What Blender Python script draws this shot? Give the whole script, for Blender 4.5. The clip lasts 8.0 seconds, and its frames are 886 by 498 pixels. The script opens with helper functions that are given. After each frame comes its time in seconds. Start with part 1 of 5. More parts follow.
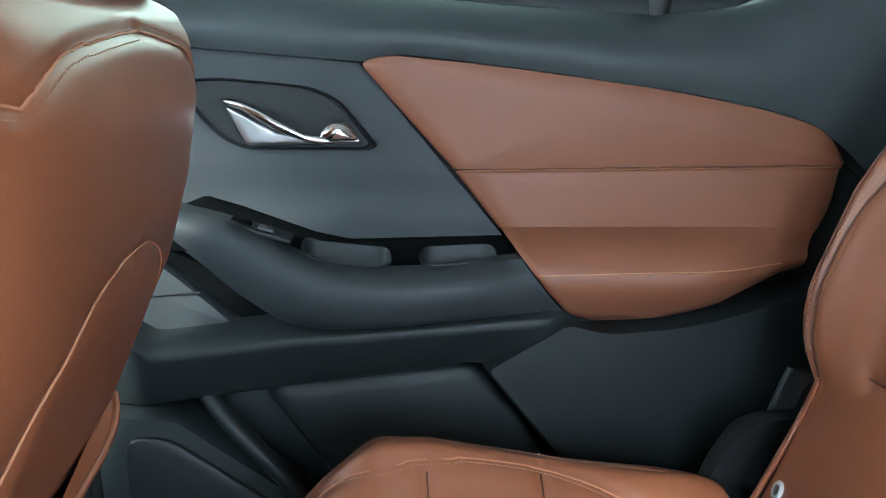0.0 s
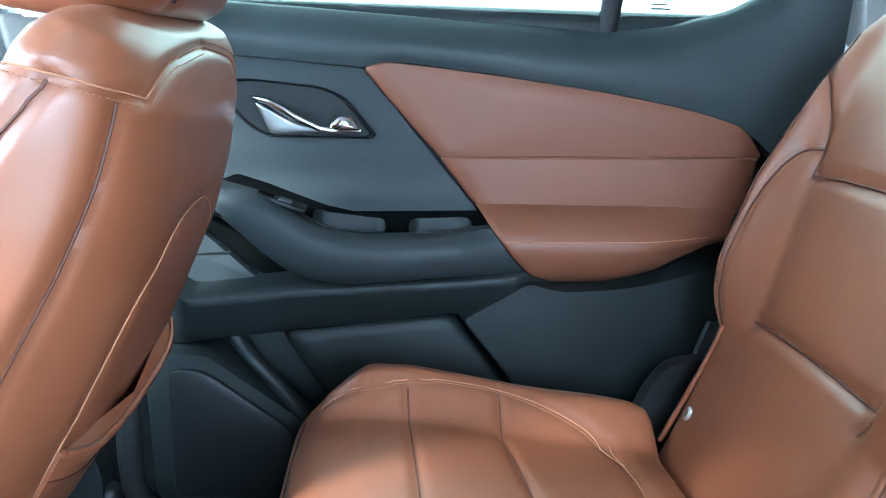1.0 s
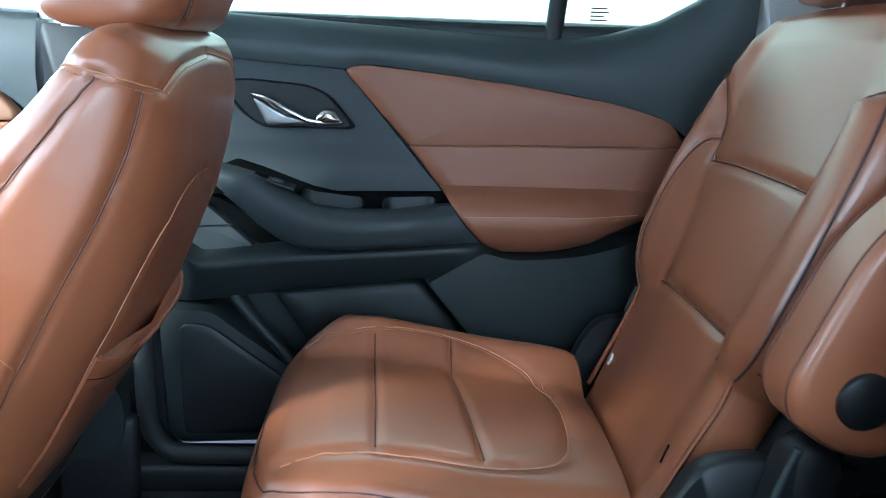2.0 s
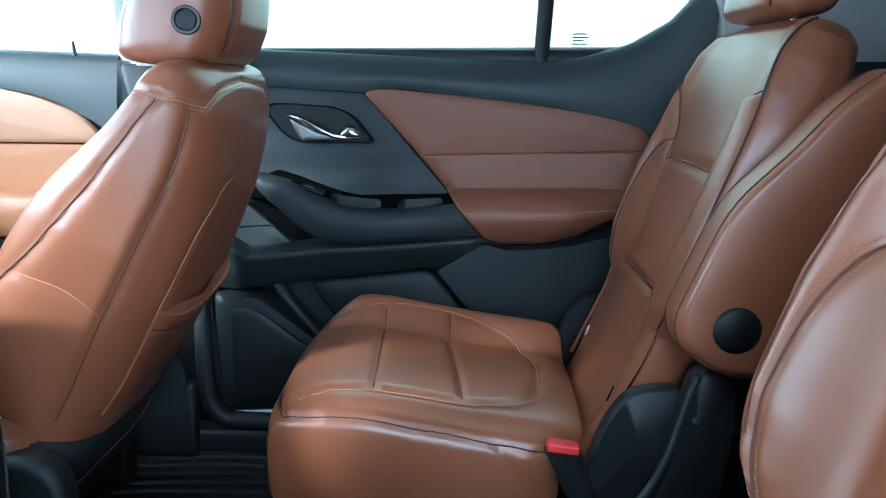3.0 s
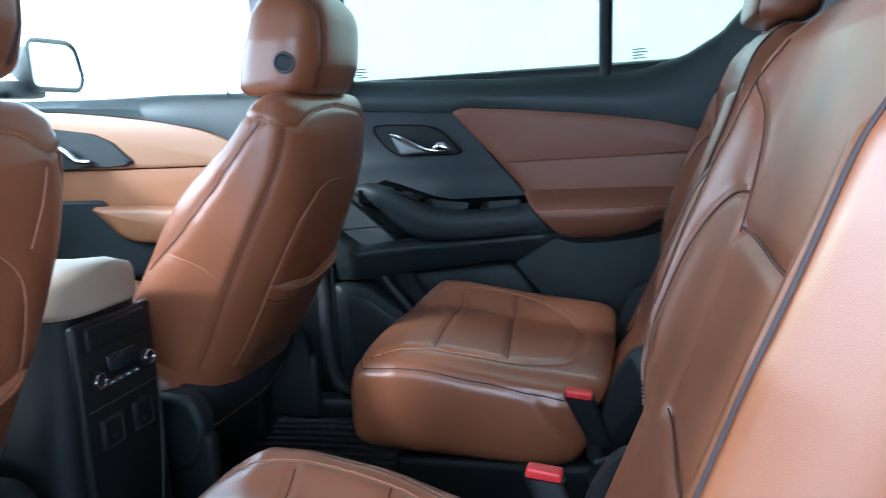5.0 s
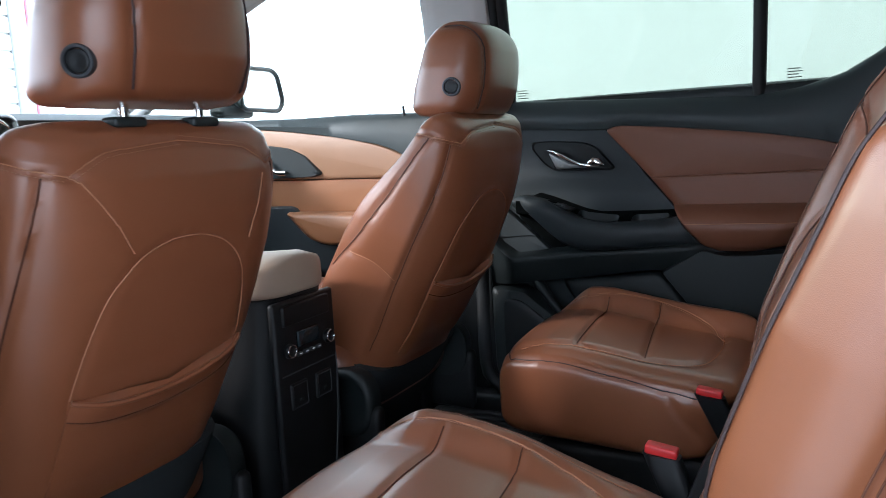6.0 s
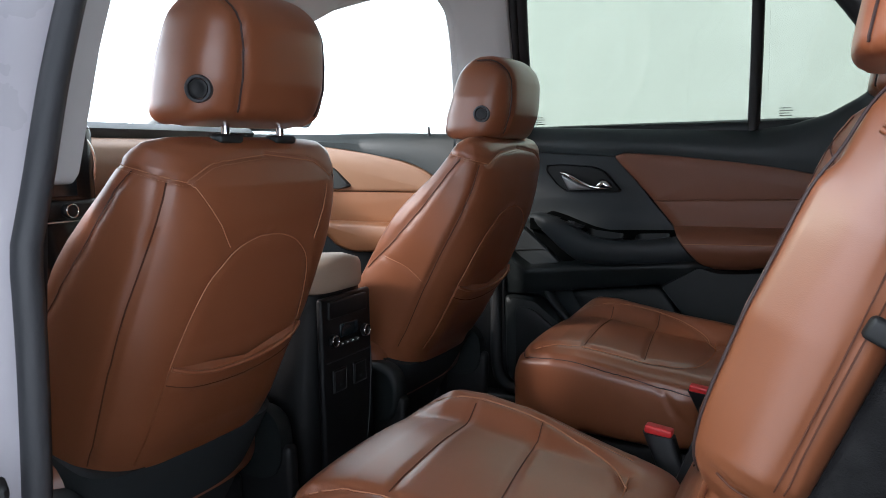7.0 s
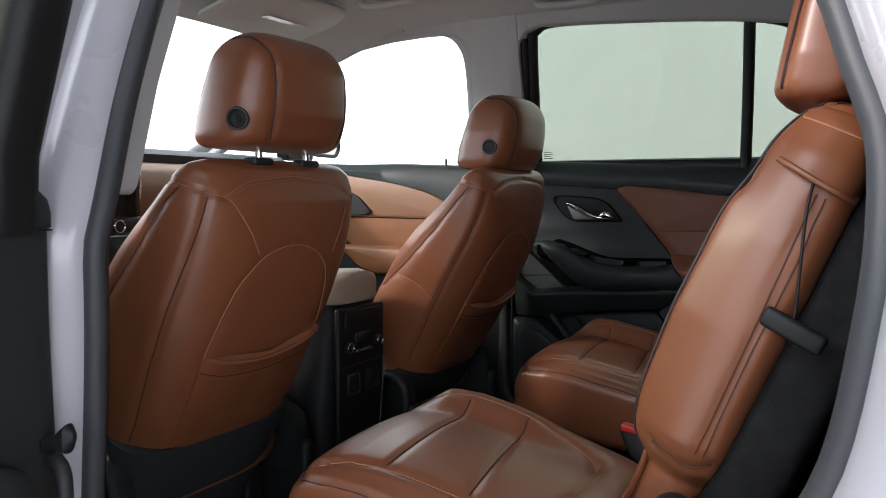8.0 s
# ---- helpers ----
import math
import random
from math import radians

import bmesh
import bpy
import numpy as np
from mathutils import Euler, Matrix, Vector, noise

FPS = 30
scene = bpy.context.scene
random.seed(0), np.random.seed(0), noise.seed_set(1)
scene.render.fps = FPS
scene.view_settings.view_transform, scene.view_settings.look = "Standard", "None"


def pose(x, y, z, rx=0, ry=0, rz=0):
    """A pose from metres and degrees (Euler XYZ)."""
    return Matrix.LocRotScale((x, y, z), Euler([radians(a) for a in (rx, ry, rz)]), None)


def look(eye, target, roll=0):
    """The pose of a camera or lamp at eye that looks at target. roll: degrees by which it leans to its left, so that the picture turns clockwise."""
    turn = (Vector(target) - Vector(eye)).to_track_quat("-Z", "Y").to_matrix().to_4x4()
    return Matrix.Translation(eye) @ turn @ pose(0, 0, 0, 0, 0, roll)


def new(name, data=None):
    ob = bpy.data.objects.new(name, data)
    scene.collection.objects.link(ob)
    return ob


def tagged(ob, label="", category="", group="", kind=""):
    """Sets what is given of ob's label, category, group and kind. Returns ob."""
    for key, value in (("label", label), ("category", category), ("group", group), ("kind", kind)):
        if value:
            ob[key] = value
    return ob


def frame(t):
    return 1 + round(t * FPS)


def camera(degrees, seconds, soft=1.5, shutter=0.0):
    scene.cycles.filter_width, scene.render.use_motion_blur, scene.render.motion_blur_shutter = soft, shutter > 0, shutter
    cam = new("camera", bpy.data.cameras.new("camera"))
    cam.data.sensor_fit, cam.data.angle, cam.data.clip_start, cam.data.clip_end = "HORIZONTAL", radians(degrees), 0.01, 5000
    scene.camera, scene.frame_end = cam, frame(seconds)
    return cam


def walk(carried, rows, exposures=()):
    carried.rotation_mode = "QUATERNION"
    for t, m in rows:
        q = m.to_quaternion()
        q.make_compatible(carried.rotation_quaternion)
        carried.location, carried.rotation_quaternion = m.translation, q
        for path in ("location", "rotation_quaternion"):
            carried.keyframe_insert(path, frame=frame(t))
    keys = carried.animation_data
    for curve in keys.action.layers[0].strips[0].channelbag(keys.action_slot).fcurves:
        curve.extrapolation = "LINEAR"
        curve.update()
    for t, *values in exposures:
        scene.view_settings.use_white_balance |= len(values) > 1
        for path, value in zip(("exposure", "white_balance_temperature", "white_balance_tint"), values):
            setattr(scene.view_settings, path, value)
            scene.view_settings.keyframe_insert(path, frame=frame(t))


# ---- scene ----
cam = camera(59.0, 8.0, soft=0.7, shutter=0.3)
PATH = [
    (0, (0.051, -0.082, 0.831), (0.221, 1.849, 0.336), 1.0),
    (0.5, (0.047, -0.18, 0.833), (0.211, 1.75, 0.335), 1.5),
    (1, (0.069, -0.285, 0.842), (0.212, 1.648, 0.349), 1.8),
    (1.5, (0.096, -0.388, 0.852), (0.227, 1.547, 0.363), 2.0),
    (2, (0.126, -0.484, 0.848), (0.238, 1.453, 0.359), 2.0),
    (2.2, (0.142, -0.526, 0.844), (0.243, 1.412, 0.359), 1.9),
    (3.3, (0.257, -0.758, 0.828), (0.16, 1.198, 0.423), -0.4),
    (3.5, (0.263, -0.777, 0.82), (0.186, 1.18, 0.413), -0.5),
    (4, (0.264, -0.857, 0.815), (0.193, 1.104, 0.428), -1.1),
    (4.5, (0.325, -0.909, 0.818), (0.242, 1.054, 0.445), -1.5),
    (5, (0.455, -0.926, 0.814), (-0.058, 0.977, 0.474), -3.4),
    (5.2, (0.499, -0.934, 0.81), (-0.178, 0.919, 0.481), -3.8),
    (6.3, (0.541, -1.119, 0.812), (-0.388, 0.632, 0.547), -2.8),
    (6.5, (0.547, -1.157, 0.822), (-0.374, 0.598, 0.554), -2.0),
    (7, (0.566, -1.25, 0.821), (-0.339, 0.519, 0.589), -1.1),
    (7.5, (0.619, -1.307, 0.819), (-0.298, 0.46, 0.629), -0.1),
    (8, (0.677, -1.373, 0.802), (-0.293, 0.37, 0.661), 0.1),
]
walk(cam, [(t, look(eye, target, roll)) for t, eye, target, roll in PATH],
     [(0.0, 2.35, 5650, 6), (0.5, 2.66, 5100, 3), (1.0, 2.6, 4950, 2), (2.2, 1.78, 5100, 3), (3.5, 1.62, 4800, 2), (4.5, 1.6, 4800, 3), (5.2, 1.06, 5150, 8), (6.3, 0.53, 6000, 18), (7.0, 0.28, 6250, 20), (8.0, -0.06, 6550, 21)])

from mathutils.bvhtree import BVHTree

# ---- world and light ----
world = bpy.data.worlds.new("world")
scene.world = world
world.use_nodes = True
bg = world.node_tree.nodes["Background"]
bg.inputs["Color"].default_value = (0.84, 0.95, 1.0, 1)
bg.inputs["Strength"].default_value = 4.7
sun = new("sun", bpy.data.lights.new("sun", "SUN"))
sun.data.energy, sun.data.angle, sun.data.color = 2.6, radians(6), (1.0, 0.93, 0.82)
sun.matrix_world = look((-6.72, -5.85, 4.60), (0, 0, 0))


# ---- materials ----
def mat(name, colour, rough=0.5, metal=0.0, grain=0.0, scale=400.0, vary=0.08, vscale=6.0, coat=0.0, spec=0.5, voronoi=False, rvary=0.06, sheen=0.0, crough=0.08):
    m = bpy.data.materials.new(name)
    m.use_nodes = True
    nt = m.node_tree
    p = nt.nodes["Principled BSDF"]
    p.inputs["Metallic"].default_value = metal
    p.inputs["Coat Weight"].default_value = coat
    p.inputs["Coat Roughness"].default_value = crough
    p.inputs["Specular IOR Level"].default_value = spec
    p.inputs["Sheen Weight"].default_value = sheen
    tc = nt.nodes.new("ShaderNodeTexCoord")
    big = nt.nodes.new("ShaderNodeTexNoise")
    big.inputs["Scale"].default_value, big.inputs["Detail"].default_value = vscale, 5.0
    nt.links.new(tc.outputs["Object"], big.inputs["Vector"])
    ramp = nt.nodes.new("ShaderNodeMapRange")
    ramp.inputs["From Min"].default_value, ramp.inputs["From Max"].default_value = 0.3, 0.7
    ramp.inputs["To Min"].default_value, ramp.inputs["To Max"].default_value = 1 - vary, 1 + vary
    nt.links.new(big.outputs["Fac"], ramp.inputs["Value"])
    mul = nt.nodes.new("ShaderNodeVectorMath")
    mul.operation = "SCALE"
    mul.inputs[0].default_value = colour
    nt.links.new(ramp.outputs["Result"], mul.inputs["Scale"])
    nt.links.new(mul.outputs["Vector"], p.inputs["Base Color"])
    rr = nt.nodes.new("ShaderNodeMapRange")
    rr.inputs["From Min"].default_value, rr.inputs["From Max"].default_value = 0.3, 0.7
    rr.inputs["To Min"].default_value, rr.inputs["To Max"].default_value = rough - rvary, rough + rvary
    nt.links.new(big.outputs["Fac"], rr.inputs["Value"])
    nt.links.new(rr.outputs["Result"], p.inputs["Roughness"])
    if grain > 0:
        if voronoi:
            fine = nt.nodes.new("ShaderNodeTexVoronoi")
            fine.feature = "DISTANCE_TO_EDGE"
            fine.inputs["Scale"].default_value = scale
            out = fine.outputs["Distance"]
        else:
            fine = nt.nodes.new("ShaderNodeTexNoise")
            fine.inputs["Scale"].default_value, fine.inputs["Detail"].default_value = scale, 3.0
            out = fine.outputs["Fac"]
        nt.links.new(tc.outputs["Object"], fine.inputs["Vector"])
        bump = nt.nodes.new("ShaderNodeBump")
        bump.inputs["Strength"].default_value, bump.inputs["Distance"].default_value = grain, 0.001
        nt.links.new(out, bump.inputs["Height"])
        soft = nt.nodes.new("ShaderNodeTexNoise")
        soft.inputs["Scale"].default_value, soft.inputs["Detail"].default_value = 28.0, 2.0
        nt.links.new(tc.outputs["Object"], soft.inputs["Vector"])
        wave = nt.nodes.new("ShaderNodeBump")
        wave.inputs["Strength"].default_value, wave.inputs["Distance"].default_value = 0.05, 0.006
        nt.links.new(soft.outputs["Fac"], wave.inputs["Height"])
        nt.links.new(wave.outputs["Normal"], bump.inputs["Normal"])
        nt.links.new(bump.outputs["Normal"], p.inputs["Normal"])
    return m


def glass(name, tint, gloss=0.5):
    m = bpy.data.materials.new(name)
    m.use_nodes = True
    nt = m.node_tree
    nt.nodes.remove(nt.nodes["Principled BSDF"])
    out = nt.nodes["Material Output"]
    tr = nt.nodes.new("ShaderNodeBsdfTransparent")
    tr.inputs["Color"].default_value = (*tint, 1)
    gl = nt.nodes.new("ShaderNodeBsdfGlossy")
    gl.inputs["Roughness"].default_value = 0.02
    fr = nt.nodes.new("ShaderNodeFresnel")
    fr.inputs["IOR"].default_value = 1.35
    mix = nt.nodes.new("ShaderNodeMixShader")
    nt.links.new(fr.outputs["Fac"], mix.inputs["Fac"])
    nt.links.new(tr.outputs["BSDF"], mix.inputs[1])
    nt.links.new(gl.outputs["BSDF"], mix.inputs[2])
    nt.links.new(mix.outputs["Shader"], out.inputs["Surface"])
    return m


LEATHER = mat("brown_leather", (0.256, 0.084, 0.035), 0.42, grain=0.14, scale=900, voronoi=True, vary=0.10, vscale=5, spec=0.55, coat=0.6, crough=0.32, rvary=0.08)
LEATHER_DOOR = mat("brown_door_vinyl", (0.208, 0.077, 0.040), 0.46, grain=0.25, scale=1000, voronoi=True, vary=0.06, spec=0.5)
THREAD = mat("tan_thread", (0.44, 0.20, 0.11), 0.7, vary=0.1)
STITCH = mat("pale_stitching", (0.38, 0.20, 0.12), 0.7, vary=0.12)
PIPING = mat("dark_piping", (0.05, 0.03, 0.03), 0.5, vary=0.1)
TAN = mat("tan_leather", (0.34, 0.21, 0.14), 0.5, grain=0.2, scale=900, voronoi=True, vary=0.05)
# front door vinyls: sunlight is put into their paler, warmer base colours
SUNLIT_TAN_DOOR = mat("sunlit_tan_door_vinyl", (0.37, 0.20, 0.115), 0.46, grain=0.25, scale=1000, voronoi=True, vary=0.06)
SUNLIT_BROWN_DOOR = mat("sunlit_brown_door_vinyl", (0.33, 0.140, 0.062), 0.46, grain=0.25, scale=1000, voronoi=True, vary=0.06)
LIDLEATHER = mat("pale_tan_leather", (0.45, 0.34, 0.25), 0.5, grain=0.2, scale=900, voronoi=True, vary=0.05)
CHARCOAL = mat("charcoal_plastic", (0.018, 0.024, 0.025), 0.5, grain=0.3, scale=1400, vary=0.1)
LOWGREY = mat("dark_lower_door_plastic", (0.0115, 0.0155, 0.0160), 0.52, grain=0.3, scale=1400, vary=0.12, spec=0.4)
MIDGREY = mat("slate_door_panel", (0.028, 0.034, 0.036), 0.52, spec=0.35, grain=0.3, scale=1200, vary=0.08)
DARKTOP = mat("dark_soft_sill", (0.031, 0.041, 0.042), 0.5, grain=0.3, scale=1200, vary=0.1)
BLACK = mat("black_plastic", (0.010, 0.011, 0.012), 0.48, spec=0.35, grain=0.15, scale=1200, vary=0.15)
BOWL = mat("dark_bowl_plastic", (0.010, 0.012, 0.012), 0.5, spec=0.3, grain=0.2, scale=1200, vary=0.1)
GLOSSBLACK = mat("gloss_black", (0.008, 0.008, 0.009), 0.15, vary=0.1, rvary=0.04)
RUBBER = mat("black_rubber", (0.019, 0.020, 0.021), 0.6, grain=0.2, scale=300, vary=0.2)
SEAL = mat("grey_door_seal", (0.040, 0.043, 0.048), 0.5, grain=0.2, scale=700, vary=0.1)
SEATBACK = mat("dark_grey_seat_cover", (0.034, 0.039, 0.041), 0.85, grain=0.5, scale=900, vary=0.12, vscale=20, spec=0.2)
CARPET = mat("black_carpet", (0.016, 0.016, 0.017), 0.95, grain=0.9, scale=700, vary=0.25, vscale=60, spec=0.1)
TRIM = mat("light_grey_trim", (0.58, 0.58, 0.57), 0.7, grain=0.2, scale=900, vary=0.04)
LINER = mat("headliner_fabric", (0.66, 0.67, 0.65), 0.95, grain=0.5, scale=900, vary=0.04, spec=0.1)
WHITE = mat("white_car_paint", (0.46, 0.45, 0.485), 0.3, coat=1.0, vary=0.02)
CHROME = mat("chrome", (0.86, 0.87, 0.88), 0.12, metal=1.0, vary=0.03, rvary=0.04)
SATIN = mat("satin_metal", (0.5, 0.5, 0.5), 0.35, metal=1.0, vary=0.06)
RED = mat("red_button", (0.65, 0.03, 0.03), 0.4, vary=0.05)
WHITEMARK = mat("white_marking", (0.7, 0.7, 0.7), 0.6, vary=0.05)
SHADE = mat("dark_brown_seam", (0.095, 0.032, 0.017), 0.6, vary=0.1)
# almost no reflection: also carries the shade inside trough, recess and slot
VOID = mat("black_plastic_and_recess_shade", (0.003, 0.0035, 0.0035), 0.8, spec=0.02)
WALL_GREY = mat("grey_wall_paint", (0.33, 0.345, 0.36), 0.8, grain=0.2, scale=60, vary=0.05, vscale=1.5)
WALL = mat("studio_wall_paint", (0.74, 0.75, 0.715), 0.8, grain=0.2, scale=60, vary=0.03, vscale=1.5)
PINK = mat("pink_paint", (0.55, 0.16, 0.22), 0.5)
FLOORMAT = mat("studio_floor", (0.34, 0.34, 0.335), 0.6, grain=0.2, scale=40, vary=0.08, vscale=2)
CLEAR = glass("clear_glass", (0.88, 0.91, 0.89))
TINTED = glass("privacy_glass", (0.50, 0.54, 0.495))
SCREEN = mat("dark_screen", (0.012, 0.02, 0.025), 0.12, vary=0.1, rvary=0.03)


# ---- geometry helpers ----
def part(name, geo, material, parent, label="", smooth=True):
    verts, faces = geo
    data = bpy.data.meshes.new(name)
    data.from_pydata([tuple(map(float, v)) for v in verts], [], [tuple(map(int, f)) for f in faces])
    data.update()
    if smooth:
        data.polygons.foreach_set("use_smooth", [True] * len(data.polygons))
        data.set_sharp_from_angle(angle=radians(50))
    data.materials.append(material)
    ob = new(name, data)
    if parent is not None:
        ob.parent = parent
        ob.matrix_parent_inverse = Matrix.Identity(4)
    if label:
        tagged(ob, label)
    return ob


def thing(name, at, label, category, group="", kind=""):
    ob = new(name)
    ob.empty_display_size = 0.05
    ob.matrix_world = Matrix.Translation(at)
    bpy.context.view_layer.update()
    return tagged(ob, label, category, group, kind)


def shift(geo, by):
    return np.asarray(geo[0], float) + np.asarray(by, float), geo[1]


def join(*geos):
    verts, faces, n = [], [], 0
    for v, f in geos:
        verts.append(np.asarray(v, float))
        faces += [tuple(i + n for i in face) for face in f]
        n += len(v)
    return np.concatenate(verts), faces


def spline(points, n=40, closed=False):
    """A Catmull-Rom line through the points, evenly spaced."""
    p = np.asarray(points, float)
    if len(p) == 2:
        return p[0] + np.linspace(0, 1, n)[:, None] * (p[1] - p[0])
    if closed:
        q = np.concatenate([p[-1:], p, p[:2]])
        spans = len(p)
    else:
        q = np.concatenate([[2 * p[0] - p[1]], p, [2 * p[-1] - p[-2]]])
        spans = len(p) - 1
    out = []
    for i in range(spans):
        a, b, c, d = q[i : i + 4]
        for t in np.linspace(0, 1, 16, endpoint=False):
            out.append(0.5 * (2 * b + (c - a) * t + (2 * a - 5 * b + 4 * c - d) * t * t + (3 * b - a - 3 * c + d) * t ** 3))
    if not closed:
        out.append(p[-1])
    out = np.array(out)
    if closed:
        out = np.concatenate([out, out[:1]])
    s = np.r_[0, np.cumsum(np.linalg.norm(np.diff(out, axis=0), axis=1))]
    at = np.linspace(0, s[-1], n, endpoint=not closed)
    return np.stack([np.interp(at, s, out[:, k]) for k in range(out.shape[1])], 1)


def fillet(points, r=0.01, n=5):
    """A closed polygon with its corners rounded off. r: one radius or one a corner."""
    p = np.asarray(points, float)
    rs = np.broadcast_to(r, len(p))
    out = []
    for i in range(len(p)):
        a, b, c = p[i - 1], p[i], p[(i + 1) % len(p)]
        k = min(rs[i], 0.49 * np.linalg.norm(a - b), 0.49 * np.linalg.norm(c - b))
        s, e = b + (a - b) / np.linalg.norm(a - b) * k, b + (c - b) / np.linalg.norm(c - b) * k
        for t in np.linspace(0, 1, n):
            out.append((1 - t) ** 2 * s + 2 * t * (1 - t) * b + t * t * e)
    return np.array(out)


def tube(path, r, sides=8, closed=False, flat=1.0):
    p = np.asarray(path, float)
    n = len(p)
    tan = np.roll(p, -1, 0) - np.roll(p, 1, 0)
    if not closed:
        tan[0], tan[-1] = p[1] - p[0], p[-1] - p[-2]
    tan /= np.linalg.norm(tan, axis=1)[:, None] + 1e-12
    ref = np.array([0.31, 0.17, 0.93])
    if abs(tan @ ref).max() > 0.97:
        ref = np.array([0.9, -0.3, 0.1])
    side = np.cross(tan, ref)
    side /= np.linalg.norm(side, axis=1)[:, None]
    up = np.cross(side, tan)
    rr = np.broadcast_to(r, n)
    a = np.linspace(0, 2 * np.pi, sides, endpoint=False)
    rings = p[:, None] + rr[:, None, None] * (np.cos(a)[None, :, None] * side[:, None] + flat * np.sin(a)[None, :, None] * up[:, None])
    return loft(rings, not closed, wrap=closed)


def loft(rings, caps=True, wrap=False):
    rings = np.asarray(rings, float)
    k, n, _ = rings.shape
    verts = rings.reshape(-1, 3)
    faces = []
    for i in range(k if wrap else k - 1):
        j = (i + 1) % k
        for a in range(n):
            b = (a + 1) % n
            faces.append((i * n + a, i * n + b, j * n + b, j * n + a))
    if caps and not wrap:
        verts = np.concatenate([verts, [rings[0].mean(0), rings[-1].mean(0)]])
        for a in range(n):
            b = (a + 1) % n
            faces.append((k * n, b, a))
            faces.append((k * n + 1, (k - 1) * n + a, (k - 1) * n + b))
    tri = np.array([(f[0], f[i], f[i + 1]) for f in faces for i in range(1, len(f) - 1)])
    mid = verts.mean(0)
    p = verts[tri] - mid
    if np.einsum("ij,ij->i", p[:, 0], np.cross(p[:, 1], p[:, 2])).sum() < 0:
        faces = [f[::-1] for f in faces]
    return verts, faces


def oval(a, b, n, count):
    """A superellipse of half axes a, b and power n, evenly spaced; it starts at (0, b)."""
    t = np.linspace(0, 2 * np.pi, 720, endpoint=False) + np.pi / 2
    x = a * np.sign(np.cos(t)) * np.abs(np.cos(t)) ** (2 / n)
    y = b * np.sign(np.sin(t)) * np.abs(np.sin(t)) ** (2 / n)
    p = np.stack([x, y], 1)
    p = np.concatenate([p, p[:1]])
    s = np.r_[0, np.cumsum(np.linalg.norm(np.diff(p, axis=0), axis=1))]
    at = np.linspace(0, s[-1], count, endpoint=False)
    return np.stack([np.interp(at, s, p[:, 0]), np.interp(at, s, p[:, 1])], 1)


def smoothstep(x, a, b):
    t = np.clip((np.asarray(x, float) - a) / (b - a), 0, 1)
    return t * t * (3 - 2 * t)


def rounded(size, r=0.01, at=(0, 0, 0), seg=3):
    """A box with rounded edges."""
    bm = bmesh.new()
    bmesh.ops.create_cube(bm, size=1, matrix=Matrix.Diagonal((*size, 1)))
    bmesh.ops.bevel(bm, geom=bm.edges[:], offset=min(r, 0.49 * min(size)), segments=seg, profile=0.5, affect="EDGES")
    bm.verts.ensure_lookup_table()
    v = np.array([x.co[:] for x in bm.verts]) + np.array(at)
    f = [tuple(x.index for x in face.verts) for face in bm.faces]
    bm.free()
    return v, f


def drum(r, depth, axis, at, count=32, bevel=0.003):
    """A round disc with a bevelled rim along the axis x, y or z."""
    prof = [(r - bevel, -depth / 2), (r, -depth / 2 + bevel), (r, depth / 2 - bevel), (r - bevel, depth / 2)]
    a = np.linspace(0, 2 * np.pi, count, endpoint=False)
    rings = []
    for rad, h in prof:
        c, s, o = rad * np.cos(a), rad * np.sin(a), np.full(count, h)
        rings.append(np.stack({"x": (o, c, s), "y": (c, o, s), "z": (c, s, o)}[axis], 1))
    return shift(loft(rings), at)


def normals_of(verts, faces):
    v = np.asarray(verts, float)
    out = np.zeros_like(v)
    for f in faces:
        p = v[list(f)]
        n = np.cross(p[1] - p[0], p[2] - p[0])
        if len(f) > 3:
            n = n + np.cross(p[2] - p[0], p[3] - p[0])
        for i in f:
            out[i] += n
    return out / (np.linalg.norm(out, axis=1)[:, None] + 1e-12)


class Skin:
    """A surface into which seams are pressed, and onto which threads and patches are laid."""

    def __init__(self, geo):
        self.verts, self.faces = np.asarray(geo[0], float).copy(), geo[1]
        self.base = self.verts.copy()
        self.norm = normals_of(self.verts, self.faces)
        self.tree = BVHTree.FromPolygons([Vector(v) for v in self.base], [tuple(f) for f in self.faces])

    def snap(self, path, out=0.0, n=60, curved=True):
        pts = spline(path, n) if curved else np.asarray(path, float)
        res = []
        for p in pts:
            co, no, i, d = self.tree.find_nearest(Vector(p))
            res.append(np.array(co) + out * np.array(no))
        return np.array(res)

    def press(self, path, depth=0.004, width=0.005):
        d = np.full(len(self.base), 1e9)
        step = np.asarray(path)
        for i in range(0, len(step), 20):
            d = np.minimum(d, np.linalg.norm(self.base[:, None] - step[None, i : i + 20], axis=2).min(1))
        self.verts -= self.norm * (depth * np.exp(-(d / width) ** 2))[:, None]

    def geo(self):
        return self.verts, self.faces


def plate(outline, depth, bulge=0.0, bevel=0.006, rings=10, face=None):
    """A padded plate in the plane of x and z that swells towards -y: its outline, its depth, the swell of its middle.
    face: a function of x, z that gives the y of the surface behind it."""
    o = np.asarray(outline, float)
    c = o.mean(0)
    size = np.linalg.norm(o - c, axis=1).mean()
    face = face or (lambda x, z: 0 * x)
    out = []
    f = [0, 0, bevel * 0.3 / size, bevel / size] + list(np.linspace(bevel / size, 0.98, rings)[1:])
    h = [0.0, depth * 0.55, depth * 0.86, depth] + [depth] * (rings - 1)
    for k, (a, b) in enumerate(zip(f, h)):
        p = c + (o - c) * (1 - a)
        y = face(p[:, 0], p[:, 1]) - b - bulge * (1 - (1 - a) ** 2)
        out.append(np.stack([p[:, 0], y, p[:, 1]], 1))
    return loft(out)


